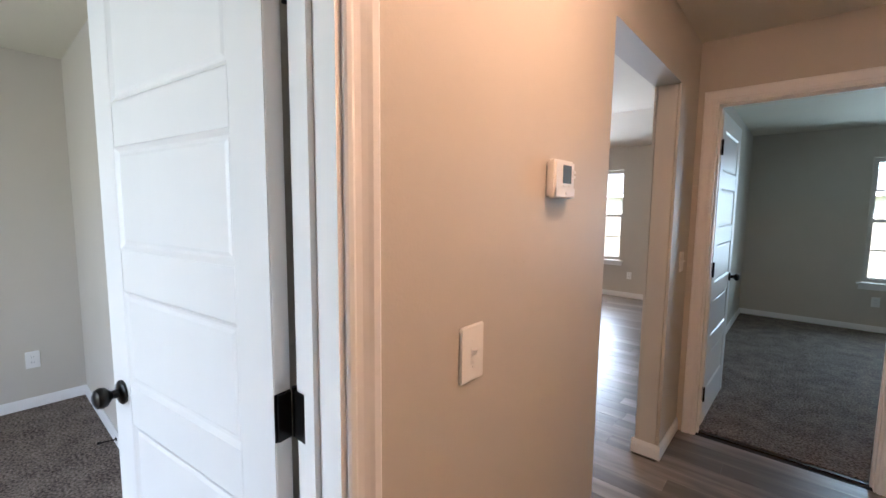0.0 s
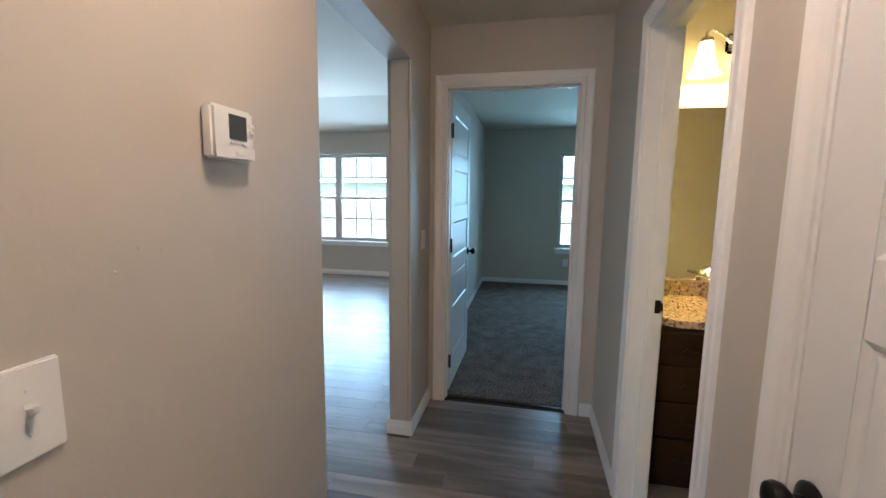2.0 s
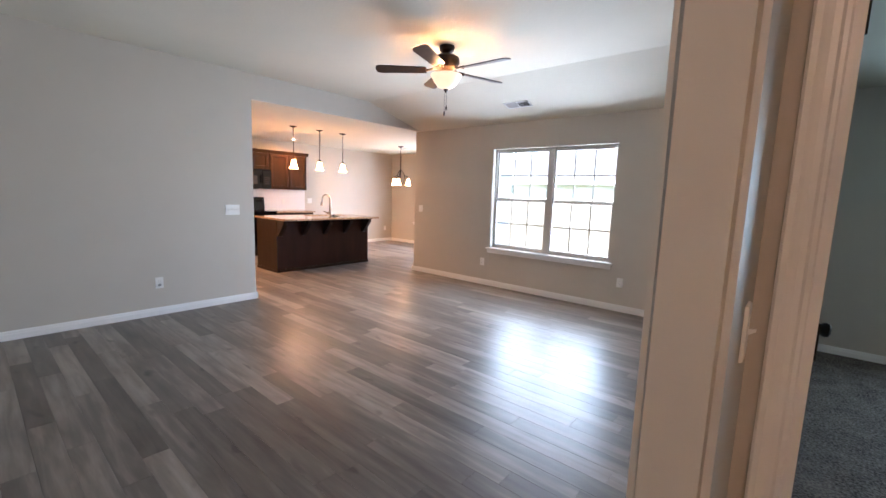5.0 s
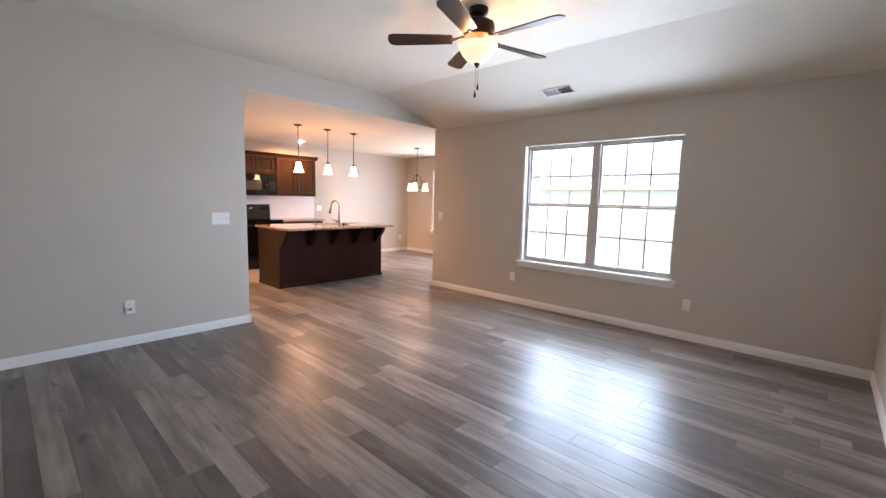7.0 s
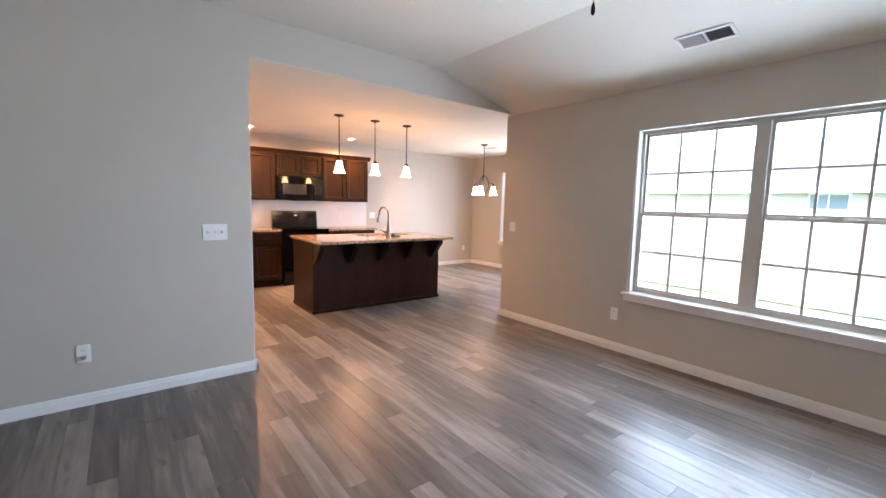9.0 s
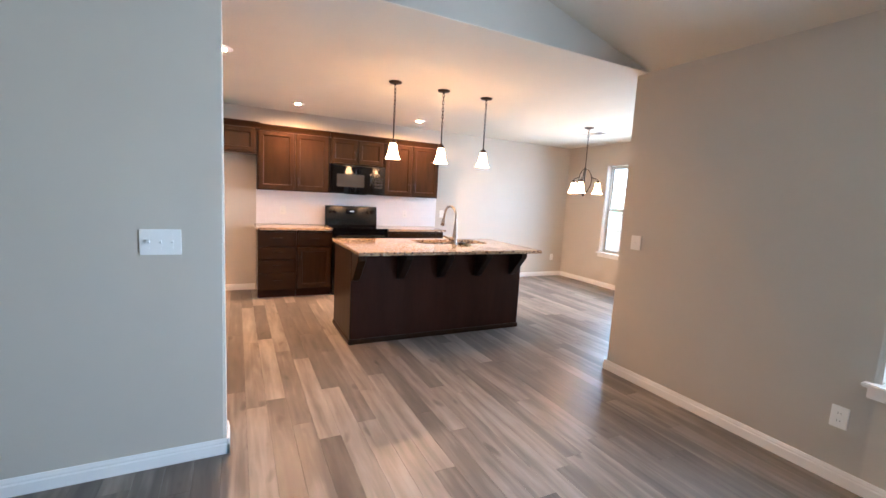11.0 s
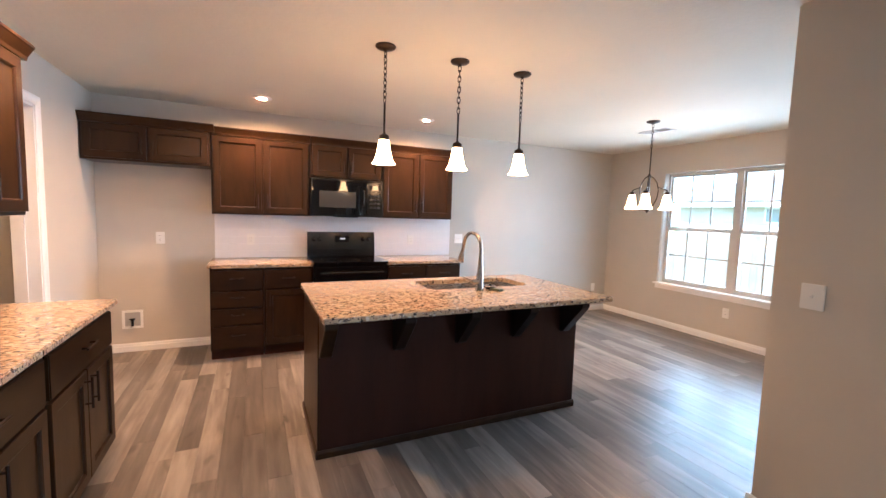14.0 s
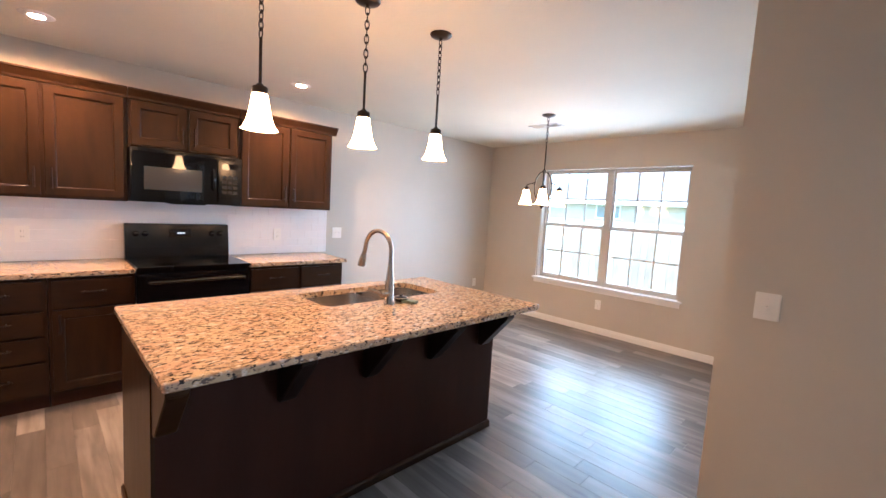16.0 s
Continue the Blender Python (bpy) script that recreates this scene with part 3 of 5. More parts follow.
def door(name, m, width, label, hinge_side=0, height=2.055):
    """A five-panel leaf; local x from the hinge edge, y through its thickness (0 to 0.035)."""
    d = tagged(new(name), label=label, category="door", kind="structure")
    d.matrix_world = m
    st, n, rail = 0.112, 5, 0.112
    bm = boxes((0.002, 0.008, 0.012, width - 0.002, 0.027, height))
    ph = (height - 0.012 - 0.11 - 0.22 - (n - 1) * rail) / n
    zs = [0.012 + 0.22 + i * (ph + rail) for i in range(n)]
    box(bm, 0, 0, 0.012, st, 0.035, height, 0.002)
    box(bm, width - st, 0, 0.012, width, 0.035, height, 0.002)
    edges = [0.012] + [v for z in zs for v in (z, z + ph)] + [height]
    for a, b in zip(edges[::2], edges[1::2]):
        box(bm, st - 0.002, 0.0005, a, width - st + 0.002, 0.0345, b, 0.002)
    part("leaf", bm, DOORW, d)
    for z in zs:
        bm = bmesh.new()
        for y, s in ((0.008, -1), (0.027, 1)):
            lo = []
            for (k, yy) in ((-0.001, y + s * 0.0078), (0.010, y + s * 0.0015), (0.016, y + s * 0.001), (0.024, y + s * 0.0035)):
                lo.append([bm.verts.new(c) for c in ((st + k, yy, z + k), (width - st - k, yy, z + k), (width - st - k, yy, z + ph - k), (st + k, yy, z + ph - k))])
            for a, b in zip(lo, lo[1:]):
                for i in range(4):
                    bm.faces.new((a[i], a[(i + 1) % 4], b[(i + 1) % 4], b[i]))
            bm.faces.new(lo[-1])
        bmesh.ops.recalc_face_normals(bm, faces=bm.faces)
        part("panel", bm, DOORW, d)
    for s, y in ((-1, 0.0), (1, 0.035)):
        bm = knob_bm(s, y)
        bmesh.ops.translate(bm, verts=bm.verts, vec=(width - 0.062, 0, 0.93))
        part("knob", bm, BLACK, d, "round black door knob", True)
    part("latch_plate", boxes((width - 0.001, 0.005, 0.90, width + 0.0015, 0.030, 0.96)), BLACK, d)
    for z in (0.23, 1.06, 1.83):
        y = -0.006 if hinge_side == 0 else 0.041
        bm = lathe([(0.006, -0.048), (0.006, 0.048)], 10, Matrix.Translation((-0.004, y, z)))
        box(bm, -0.0015, 0.003 if hinge_side == 0 else 0.0, z - 0.045, 0.0005, 0.035 if hinge_side == 0 else 0.032, z + 0.045)
        part("hinge", bm, BLACK, d, "black butt hinge")
        part("hinge_leaf", boxes((-0.006, 0.004, z - 0.044, -0.002, 0.031, z + 0.044)), BLACK, d)
    return d


# open bedroom door west of the hall, swung into the room
door("door_1", pose(-0.515, 0.406, 0, 0, 0, 180 + 7.5) @ Matrix.Translation((0, -0.035, 0)), 0.75, "white five-panel door with black knob and hinges, standing open")
# bedroom door at the end of the hall, open against the wall
door("door_2", pose(-0.250, 3.185, 0, 0, 0, 90 - 1.0), 0.80, "white five-panel door with black knob and hinges, standing wide open")
# closed closet door
door("door_4", pose(0.745, 0.402, 0, 0, 0, 90) , 0.76, "white closed five-panel door with a black knob")
f1 = bpy.data.objects["door_frame_1"]
for z in (0.23, 1.06, 1.83):
    hp = part("hinge_plate", boxes((-0.506, 0.4390, z - 0.046, -0.452, 0.4428, z + 0.046), bevel=0.0015), BLACK, f1, "black hinge plate")
    hp.matrix_parent_inverse = f1.matrix_world.inverted()
f2 = bpy.data.objects["door_frame_2"]
for z in (0.23, 1.06, 1.83):
    hp = part("hinge_plate", boxes((-0.2585, 3.112, z - 0.048, -0.2535, 3.166, z + 0.048), bevel=0.0015), BLACK, f2, "black hinge plate")
    hp.matrix_parent_inverse = f2.matrix_world.inverted()
sp = part("strike_plate", boxes((0.790, 2.259, 0.915, 0.826, 2.2635, 0.972), (0.826, 2.255, 0.925, 0.834, 2.2635, 0.962), bevel=0.002), BLACK, bpy.data.objects["door_frame_3"], "black strike plate")
sp.matrix_parent_inverse = bpy.data.objects["door_frame_3"].matrix_world.inverted()


# ---- kitchen cabinets ----
def pull(bm_parent, x, z, length, vertical, y=0.0):
    """A slim bar pull standing off a front at y."""
    a, b = -length / 2, length / 2
    bm = bmesh.new()
    if vertical:
        tube([(x, y - 0.028, z + a), (x, y - 0.028, z + b)], 0.0055, 8, bm)
        for k in (a * 0.7, b * 0.7):
            tube([(x, y, z + k), (x, y - 0.028, z + k)], 0.0045, 8, bm)
    else:
        tube([(x + a, y - 0.028, z), (x + b, y - 0.028, z)], 0.0055, 8, bm)
        for k in (a * 0.7, b * 0.7):
            tube([(x + k, y, z), (x + k, y - 0.028, z)], 0.0045, 8, bm)
    return part("handle", bm, BRONZE, bm_parent, "slim dark bronze bar pull", True)


def shaker(name, x0, z0, x1, z1, parent, rail=0.058):
    """A frame-and-panel front, 20 mm thick, before y 0."""
    bm = bmesh.new()
    rows = [[bm.verts.new(c) for c in ((x0 + k, y, z0 + k), (x1 - k, y, z0 + k), (x1 - k, y, z1 - k), (x0 + k, y, z1 - k))] for k, y in ((0, 0), (0, -0.0175), (0.0025, -0.020), (rail - 0.006, -0.020), (rail, -0.0165), (rail + 0.003, -0.009))]
    for a, b in zip(rows, rows[1:]):
        for i in range(4):
            bm.faces.new((a[i], a[(i + 1) % 4], b[(i + 1) % 4], b[i]))
    bm.faces.new(rows[-1])
    bm.faces.new(rows[0][::-1])
    bmesh.ops.recalc_face_normals(bm, faces=bm.faces)
    return part(name, bm, WOOD, parent)


def slab_front(x0, z0, x1, z1, parent):
    bm = boxes((x0, -0.020, z0, x1, 0, z1), bevel=0.004)
    return part("drawer", bm, WOODH, parent)


def base_cabinet(m, w, layout, label, depth=0.575, h=0.875, group="kitchen base cabinets"):
    c = thing("base_cabinet", m, label, "cabinet", group)
    part("body", boxes((0.001, 0, 0.10, w - 0.001, depth, h)), WOOD, c)
    part("toe_kick", boxes((0.003, 0.06, 0, w - 0.003, 0.075, 0.0995)), PANELW, c)
    g = 0.018
    if layout == "drawers":
        zs = (0.115, 0.335, 0.50, 0.665, h - 0.015)
        for a, b in zip(zs, zs[1:]):
            d = slab_front(g, a + 0.006, w - g, b - 0.006, c)
            pull(d, w / 2, (a + b) / 2 + 0.02, 0.13, False, -0.020)
    elif layout == "drawer_door":
        d = slab_front(g, 0.671, w - g, h - 0.021, c)
        pull(d, w / 2, 0.775, 0.13, False, -0.020)
        d = shaker("door", g, 0.121, w - g, 0.659, c)
        pull(d, g + 0.035, 0.57, 0.13, True, -0.020)
    elif layout == "two_drawers_doors":
        for k in range(2):
            x0, x1 = k * w / 2 + g, (k + 1) * w / 2 - g * 0.6
            d = slab_front(x0, 0.671, x1, h - 0.021, c)
            pull(d, (x0 + x1) / 2, 0.775, 0.13, False, -0.020)
            d = shaker("door", x0, 0.121, x1, 0.659, c)
            pull(d, x1 - 0.035 if k == 0 else x0 + 0.035, 0.57, 0.13, True, -0.020)
    elif layout == "wide_drawer_doors":
        d = slab_front(g, 0.671, w - g, h - 0.021, c)
        pull(d, w / 2, 0.775, 0.15, False, -0.020)
        for k in range(2):
            x0, x1 = (g, w / 2 - 0.004) if k == 0 else (w / 2 + 0.004, w - g)
            d = shaker("door", x0, 0.121, x1, 0.659, c)
            pull(d, x1 - 0.035 if k == 0 else x0 + 0.035, 0.56, 0.15, True, -0.020)
    return c


def upper_cabinet(m, w, z0, z1, label, depth=0.31, handle=True, crown=True, ends=(False, False)):
    c = thing("wall_cabinet", m, label, "cabinet", "kitchen wall cabinets")
    part("body", boxes((0.001, 0, z0, w - 0.001, depth, z1)), WOOD, c)
    g = 0.020
    for k in range(2):
        x0, x1 = (g, w / 2 - 0.010) if k == 0 else (w / 2 + 0.010, w - g)
        d = shaker("door", x0, z0 + 0.018, x1, z1 - 0.022, c)
        hl = min(0.14, (z1 - z0) * 0.42)
        pull(d, x1 - 0.032 if k == 0 else x0 + 0.032, z0 + 0.035 + hl / 2 + (0.03 if z1 - z0 > 0.5 else 0.02), hl, True, -0.020)
    if crown:
        xa, xb = (-0.035 if ends[0] else 0.001), (w + 0.035 if ends[1] else w - 0.001)
        bm = prism([(0.02, z1 - 0.018), (-0.022, z1 - 0.018), (-0.026, z1), (-0.050, z1 + 0.040), (-0.055, z1 + 0.044), (-0.055, z1 + 0.056), (0.02, z1 + 0.056)], "x", xa, xb)
        part("crown_moulding", bm, WOODH, c, "dark stained crown moulding")
        for side, on in ((0, ends[0]), (1, ends[1])):
            if on:
                x0, x1 = (-0.034, 0.0) if side == 0 else (w, w + 0.034)
                part("crown_return", boxes((x0, 0.02, z1, x1, depth, z1 + 0.055), bevel=0.004), WOODH, c)
    return c


FX = -8.695
base_cabinet(pose(FX, 4.465, 0, 0, 0, 90), 0.455, "drawers", "dark-stained wooden base cabinet with four drawers")
base_cabinet(pose(FX, 4.922, 0, 0, 0, 90), 0.450, "drawer_door", "dark-stained wooden base cabinet with drawer and door")
base_cabinet(pose(FX, 6.143, 0, 0, 0, 90), 0.885, "two_drawers_doors", "dark-stained wooden base cabinet with two drawers and doors")
base_cabinet(pose(-6.425, 4.095, 0, 0, 0, 180), 0.80, "wide_drawer_doors", "dark-stained base cabinet with wide drawer and two doors")
base_cabinet(pose(-5.605, 4.095, 0, 0, 0, 180), 0.818, "wide_drawer_doors", "dark-stained base cabinet with wide drawer beside living room wall")
UX = -8.955
upper_cabinet(pose(UX, 4.470, 0, 0, 0, 90), 0.90, 1.372, 2.135, "dark-stained wall cabinet with two panelled doors")
upper_cabinet(pose(UX, 5.372, 0, 0, 0, 90), 0.766, 1.775, 2.135, "short dark-stained wall cabinet above the microwave")
upper_cabinet(pose(UX, 6.140, 0, 0, 0, 90), 0.880, 1.372, 2.135, "dark-stained wall cabinet with two doors at run's end", ends=(False, True))
upper_cabinet(pose(UX + 0.035, 3.504, 0, 0, 0, 90), 0.964, 1.815, 2.145, "short dark-stained wall cabinet over the refrigerator gap", depth=0.345, ends=(False, True))
upper_cabinet(pose(-6.365, 3.815, 0, 0, 0, 180), 0.76, 1.372, 2.135, "dark-stained wall cabinet with two panelled doors", ends=(False, True))
upper_cabinet(pose(-5.605, 3.815, 0, 0, 0, 180), 0.758, 1.372, 2.135, "dark-stained wall cabinet beside the living room wall")


def worktop(name, x0, y0, x1, y1, label):
    return tagged(new(name, mesh_of(name, boxes((x0, y0, 0.877, x1, y1, 0.910), bevel=0.006), GRANITE)), label=label, category="countertop")


worktop("countertop", -9.262, 4.445, -8.655, 5.370, "speckled tan granite countertop on the base cabinets")
worktop("countertop", -9.262, 6.142, -8.655, 7.060, "speckled tan granite countertop on the base cabinets")
worktop("countertop", -7.262, 3.504, -5.603, 4.135, "speckled tan granite countertop beside the living room wall")


# ---- island ----
island = thing("kitchen_island", pose(0, 0, 0), "dark-stained wooden kitchen island with bracketed overhang", "island")
part("front_panel", boxes((-6.800, 5.166, 0.045, -6.783, 7.052, 0.876)), PANELW, island, "plain dark brown back panel")
part("end_panel", boxes((-7.480, 5.160, 0.0, -6.801, 5.178, 0.876)), WOOD, island)
part("end_panel", boxes((-7.480, 7.040, 0.0, -6.801, 7.058, 0.876)), WOOD, island)
part("body", boxes((-7.478, 5.179, 0.10, -6.802, 7.039, 0.70)), WOOD, island)
part("corner_post", boxes((-6.801, 5.158, 0.0, -6.781, 5.172, 0.876)), WOOD, island)
part("base_trim", prism([(-6.783, 0), (-6.770, 0), (-6.770, 0.032), (-6.778, 0.046), (-6.783, 0.046)], "y", 5.150, 7.062), WOODH, island, "brown wooden base moulding")
part("base_trim", prism([(5.160, 0), (5.148, 0), (5.148, 0.032), (5.154, 0.046), (5.160, 0.046)], "x", -7.48, -6.784), WOODH, island, "brown wooden base moulding")
part("base_trim", prism([(7.058, 0), (7.070, 0), (7.070, 0.032), (7.064, 0.046), (7.058, 0.046)], "x", -7.48, -6.784), WOODH, island, "brown wooden base moulding")
for k in range(3):
    y0 = 5.19 + k * 0.615
    bm = boxes((-7.500, y0 + 0.01, 0.12, -7.480, y0 + 0.605, 0.86), bevel=0.003)
    part("cabinet_front", bm, WOOD, island)
# all but the near-end corbel carry the overhang's shade in their wood colour
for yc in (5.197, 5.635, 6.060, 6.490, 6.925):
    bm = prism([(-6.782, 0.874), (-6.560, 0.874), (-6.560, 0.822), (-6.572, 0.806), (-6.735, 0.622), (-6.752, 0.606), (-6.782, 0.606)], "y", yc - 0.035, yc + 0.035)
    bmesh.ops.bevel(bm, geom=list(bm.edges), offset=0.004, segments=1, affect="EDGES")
    part("corbel", bm, WOOD if yc < 5.3 else SHADED_CORBELW, island, "dark angular wooden bracket")

SX0, SX1, SY0, SY1 = -7.405, -7.030, 5.955, 6.785
IX0, IX1, IY0, IY1 = -7.535, -6.465, 5.138, 7.075


def rounded(x0, y0, x1, y1, r, n=6):
    pts = []
    for cx, cy, a0 in ((x1 - r, y1 - r, 0), (x0 + r, y1 - r, 90), (x0 + r, y0 + r, 180), (x1 - r, y0 + r, 270)):
        pts += [(cx + r * math.cos(radians(a0 + 90 * k / n)), cy + r * math.sin(radians(a0 + 90 * k / n))) for k in range(n + 1)]
    return pts


def island_top():
    """The slab with the sink's rounded cut-out."""
    bm = bmesh.new()
    outer, inner = rounded(IX0, IY0, IX1, IY1, 0.012, 6), rounded(SX0, SY0, SX1, SY1, 0.07, 6)
    n = len(outer)
    rows = []
    for pts, zs in ((outer, (0.877, 0.882, 0.905, 0.910)), (inner, (0.910, 0.877))):
        for i, z in enumerate(zs):
            inset = 0.004 if (pts is outer and z in (0.877, 0.910)) else 0.0
            cx, cy = (IX0 + IX1) / 2, (IY0 + IY1) / 2
            rows.append([bm.verts.new((x - math.copysign(inset, x - cx), y - math.copysign(inset, y - cy), z)) for x, y in pts])
    rows.append(rows[0])
    for a, b in zip(rows, rows[1:]):
        for i in range(n):
            bm.faces.new((a[i], a[(i + 1) % n], b[(i + 1) % n], b[i]))
    bmesh.ops.recalc_face_normals(bm, faces=bm.faces)
    return bm


tagged(new("island_countertop", mesh_of("island_countertop", island_top(), GRANITE)), "speckled tan and brown granite slab on the island", "countertop")

sink = thing("sink", pose(0, 0, 0), "undermount double-bowl brushed steel sink in the island", "sink")
for y0, y1 in ((SY0 - 0.006, 6.355), (6.385, SY1 + 0.006)):
    bm = bmesh.new()
    rows = [[bm.verts.new((x, y, z)) for x, y in rounded(SX0 - 0.006 + i, y0 + i, SX1 + 0.006 - i, y1 - i, r)] for i, z, r in ((0.0, 0.876, 0.07), (0.004, 0.74, 0.065), (0.03, 0.705, 0.05), (0.10, 0.70, 0.03))]
    n = len(rows[0])
    for a, b in zip(rows, rows[1:]):
        for i in range(n):
            bm.faces.new((a[i], a[(i + 1) % n], b[(i + 1) % n], b[i]))
    bm.faces.new(rows[-1])
    bmesh.ops.recalc_face_normals(bm, faces=bm.faces)
    part("bowl", bm, STEEL, sink, smooth=True)
    part("drain", lathe([(0.045, 0.7005), (0.045, 0.703), (0.03, 0.702), (0.005, 0.701)], 20, Matrix.Translation(((SX0 + SX1) / 2, (y0 + y1) / 2, 0))), CHROME, sink, smooth=True)
part("divider", boxes((SX0, 6.350, 0.72, SX1, 6.390, 0.868), bevel=0.006), STEEL, sink)

faucet = thing("faucet", pose(-6.935, 6.285, 0.910, 0, 0, 8), "brushed nickel pull-down gooseneck faucet behind the sink", "faucet")
part("base", lathe([(0.029, 0), (0.029, 0.006), (0.025, 0.012), (0.0245, 0.11), (0.021, 0.15), (0.0165, 0.19), (0.0145, 0.23)], 20), NICKEL, faucet, smooth=True)
arc = [(0, 0, 0.22), (0, 0, 0.30)] + [(-0.105 + 0.105 * math.cos(a), 0, 0.295 + 0.105 * math.sin(a)) for a in [math.pi * k / 14 for k in range(1, 14)]] + [(-0.212, 0, 0.285), (-0.222, 0, 0.25)]
part("spout", tube(arc, 0.0125, 12), NICKEL, faucet, smooth=True)
part("spray_head", tube([(-0.221, 0, 0.258), (-0.226, 0, 0.240), (-0.236, 0, 0.205), (-0.240, 0, 0.185)], 0.0, 14, radii=[0.0145, 0.019, 0.023, 0.0235]), NICKEL, faucet, smooth=True)
part("spray_button", boxes((-0.256, -0.006, 0.215, -0.246, 0.006, 0.235), bevel=0.003), BLACK, faucet)
hb = part("handle_hub", lathe([(0.019, 0), (0.019, 0.040), (0.015, 0.048)], 16, Matrix.Translation((0, -0.018, 0.062)) @ Matrix.Rotation(radians(90), 4, "X")), NICKEL, faucet, smooth=True)
part("lever", tube([(0, -0.055, 0.062), (-0.012, -0.085, 0.075), (-0.03, -0.130, 0.094)], 0.0, 8, radii=[0.011, 0.009, 0.007]), NICKEL, hb, smooth=True)

strainer = thing("sink_strainer", pose(-6.955, 6.385, 0.910), "black basket strainer lying beside the faucet", "strainer")
part("basket", lathe([(0.030, 0.0), (0.036, 0.008), (0.040, 0.020), (0.034, 0.026), (0.010, 0.030), (0.008, 0.040)], 18), BLACK, strainer, smooth=True)
part("rim", lathe([(0.041, 0.019), (0.044, 0.022), (0.041, 0.025), (0.037, 0.024)], 18), CHROME, strainer, smooth=True)
pad = tagged(new("scrub_pad", mesh_of("scrub_pad", boxes((-0.045, -0.03, 0, 0.045, 0.03, 0.014), bevel=0.005), GREEN)), "small green scrubbing pad lying by the faucet", "sponge")
pad.matrix_world = pose(-6.895, 6.405, 0.910, 0, 0, 25)


# ---- appliances ----
rng = thing("range", pose(-8.640, 5.376, 0, 0, 0, 90), "black freestanding electric range with glass cooktop", "stove")
RW = 0.760
part("body", boxes((0, 0.02, 0.08, RW, 0.615, 0.895), bevel=0.004), APPL, rng)
part("kick", boxes((0.02, 0.05, 0, RW - 0.02, 0.60, 0.08)), APPL, rng)
part("storage_drawer", boxes((0.006, -0.004, 0.085, RW - 0.006, 0.020, 0.265), bevel=0.006), APPL, rng)
od = part("oven_door", boxes((0.006, -0.018, 0.275, RW - 0.006, 0.020, 0.865), bevel=0.008), APPL, rng)
part("oven_window", boxes((0.13, -0.0205, 0.40, RW - 0.13, -0.017, 0.70), bevel=0.001), APGLASS, od)
bm = tube([(0.06, -0.058, 0.815), (RW - 0.06, -0.058, 0.815)], 0.013, 12)
for x in (0.08, RW - 0.08):
    tube([(x, -0.058, 0.815), (x, -0.015, 0.815)], 0.010, 8, bm)
part("oven_handle", bm, APPL, od, "long black oven handle", True)
ct = part("cooktop", boxes((-0.002, -0.012, 0.895, RW + 0.002, 0.560, 0.918), bevel=0.006), APGLASS, rng, "black ceramic glass cooktop")
for x, y, r in ((0.20, 0.15, 0.105), (0.56, 0.15, 0.08), (0.20, 0.41, 0.08), (0.56, 0.41, 0.105)):
    part("burner_ring", lathe([(r, 0.9182), (r, 0.9186), (r - 0.004, 0.9186), (r - 0.004, 0.9182)], 32, Matrix.Translation((x, y, 0))), APGREY, ct)
bg = part("backguard", prism([(0.545, 0.90), (0.550, 1.00), (0.575, 1.185), (0.590, 1.195), (0.615, 1.195), (0.615, 0.90)], "x", 0.0, RW), APPL, rng, "black sloping control panel")
KM = pose(0, 0.5555, 1.115, 82, 0, 0)
for x in (0.07, 0.135, RW - 0.135, RW - 0.07):
    part("knob", lathe([(0.023, 0), (0.022, 0.008), (0.018, 0.010), (0.016, 0.026), (0.010, 0.028)], 18, Matrix.Translation((x, 0, 0)) @ KM), APPL, bg, "black control knob", True)
part("display", boxes((0.30, 0.553, 1.085, 0.46, 0.566, 1.150)), APGLASS, bg)
part("clock_digits", boxes((0.358, 0.5512, 1.112, 0.372, 0.556, 1.126), (0.377, 0.5512, 1.112, 0.391, 0.556, 1.126), (0.396, 0.5512, 1.112, 0.410, 0.556, 1.126)), glow("clock_digit_light", (0.8, 0.9, 1.0), 0.05), bg, "pale lit clock digits")

mw = thing("microwave", pose(-8.865, 5.376, 0, 0, 0, 90), "black over-the-range microwave under the wall cabinet", "microwave")
part("body", boxes((0, 0.0, 1.378, RW, 0.395, 1.772), bevel=0.004), APPL, mw)
md = part("door", boxes((0.004, -0.024, 1.400, 0.565, -0.001, 1.745), bevel=0.008), APGLASS, mw)
part("window", boxes((0.075, -0.0262, 1.470, 0.455, -0.0235, 1.640), bevel=0.001), APGREY, md, "grey see-through mesh window")
part("handle", tube([(0.535, -0.024, 1.50), (0.535, -0.052, 1.52), (0.535, -0.055, 1.58), (0.535, -0.052, 1.64), (0.535, -0.024, 1.66)], 0.011, 10), APPL, md, smooth=True)
cp = part("control_panel", boxes((0.572, -0.022, 1.400, RW - 0.004, -0.001, 1.745), bevel=0.006), APPL, mw)
part("display", boxes((0.60, -0.0235, 1.670, 0.725, -0.0215, 1.715)), APGLASS, cp)
for r in range(4):
    for k in range(3):
        part("button", boxes((0.604 + k * 0.042, -0.0235, 1.47 + r * 0.042, 0.636 + k * 0.042, -0.0215, 1.495 + r * 0.042)), APDARK, cp)
for k in range(9):
    part("vent_slat", boxes((0.05, -0.020, 1.7475 + k * 0.0027, RW - 0.05, -0.001, 1.7487 + k * 0.0027)), APPL, mw)
part("light_cover", boxes((0.25, 0.05, 1.368, 0.50, 0.20, 1.378)), APPL, mw)


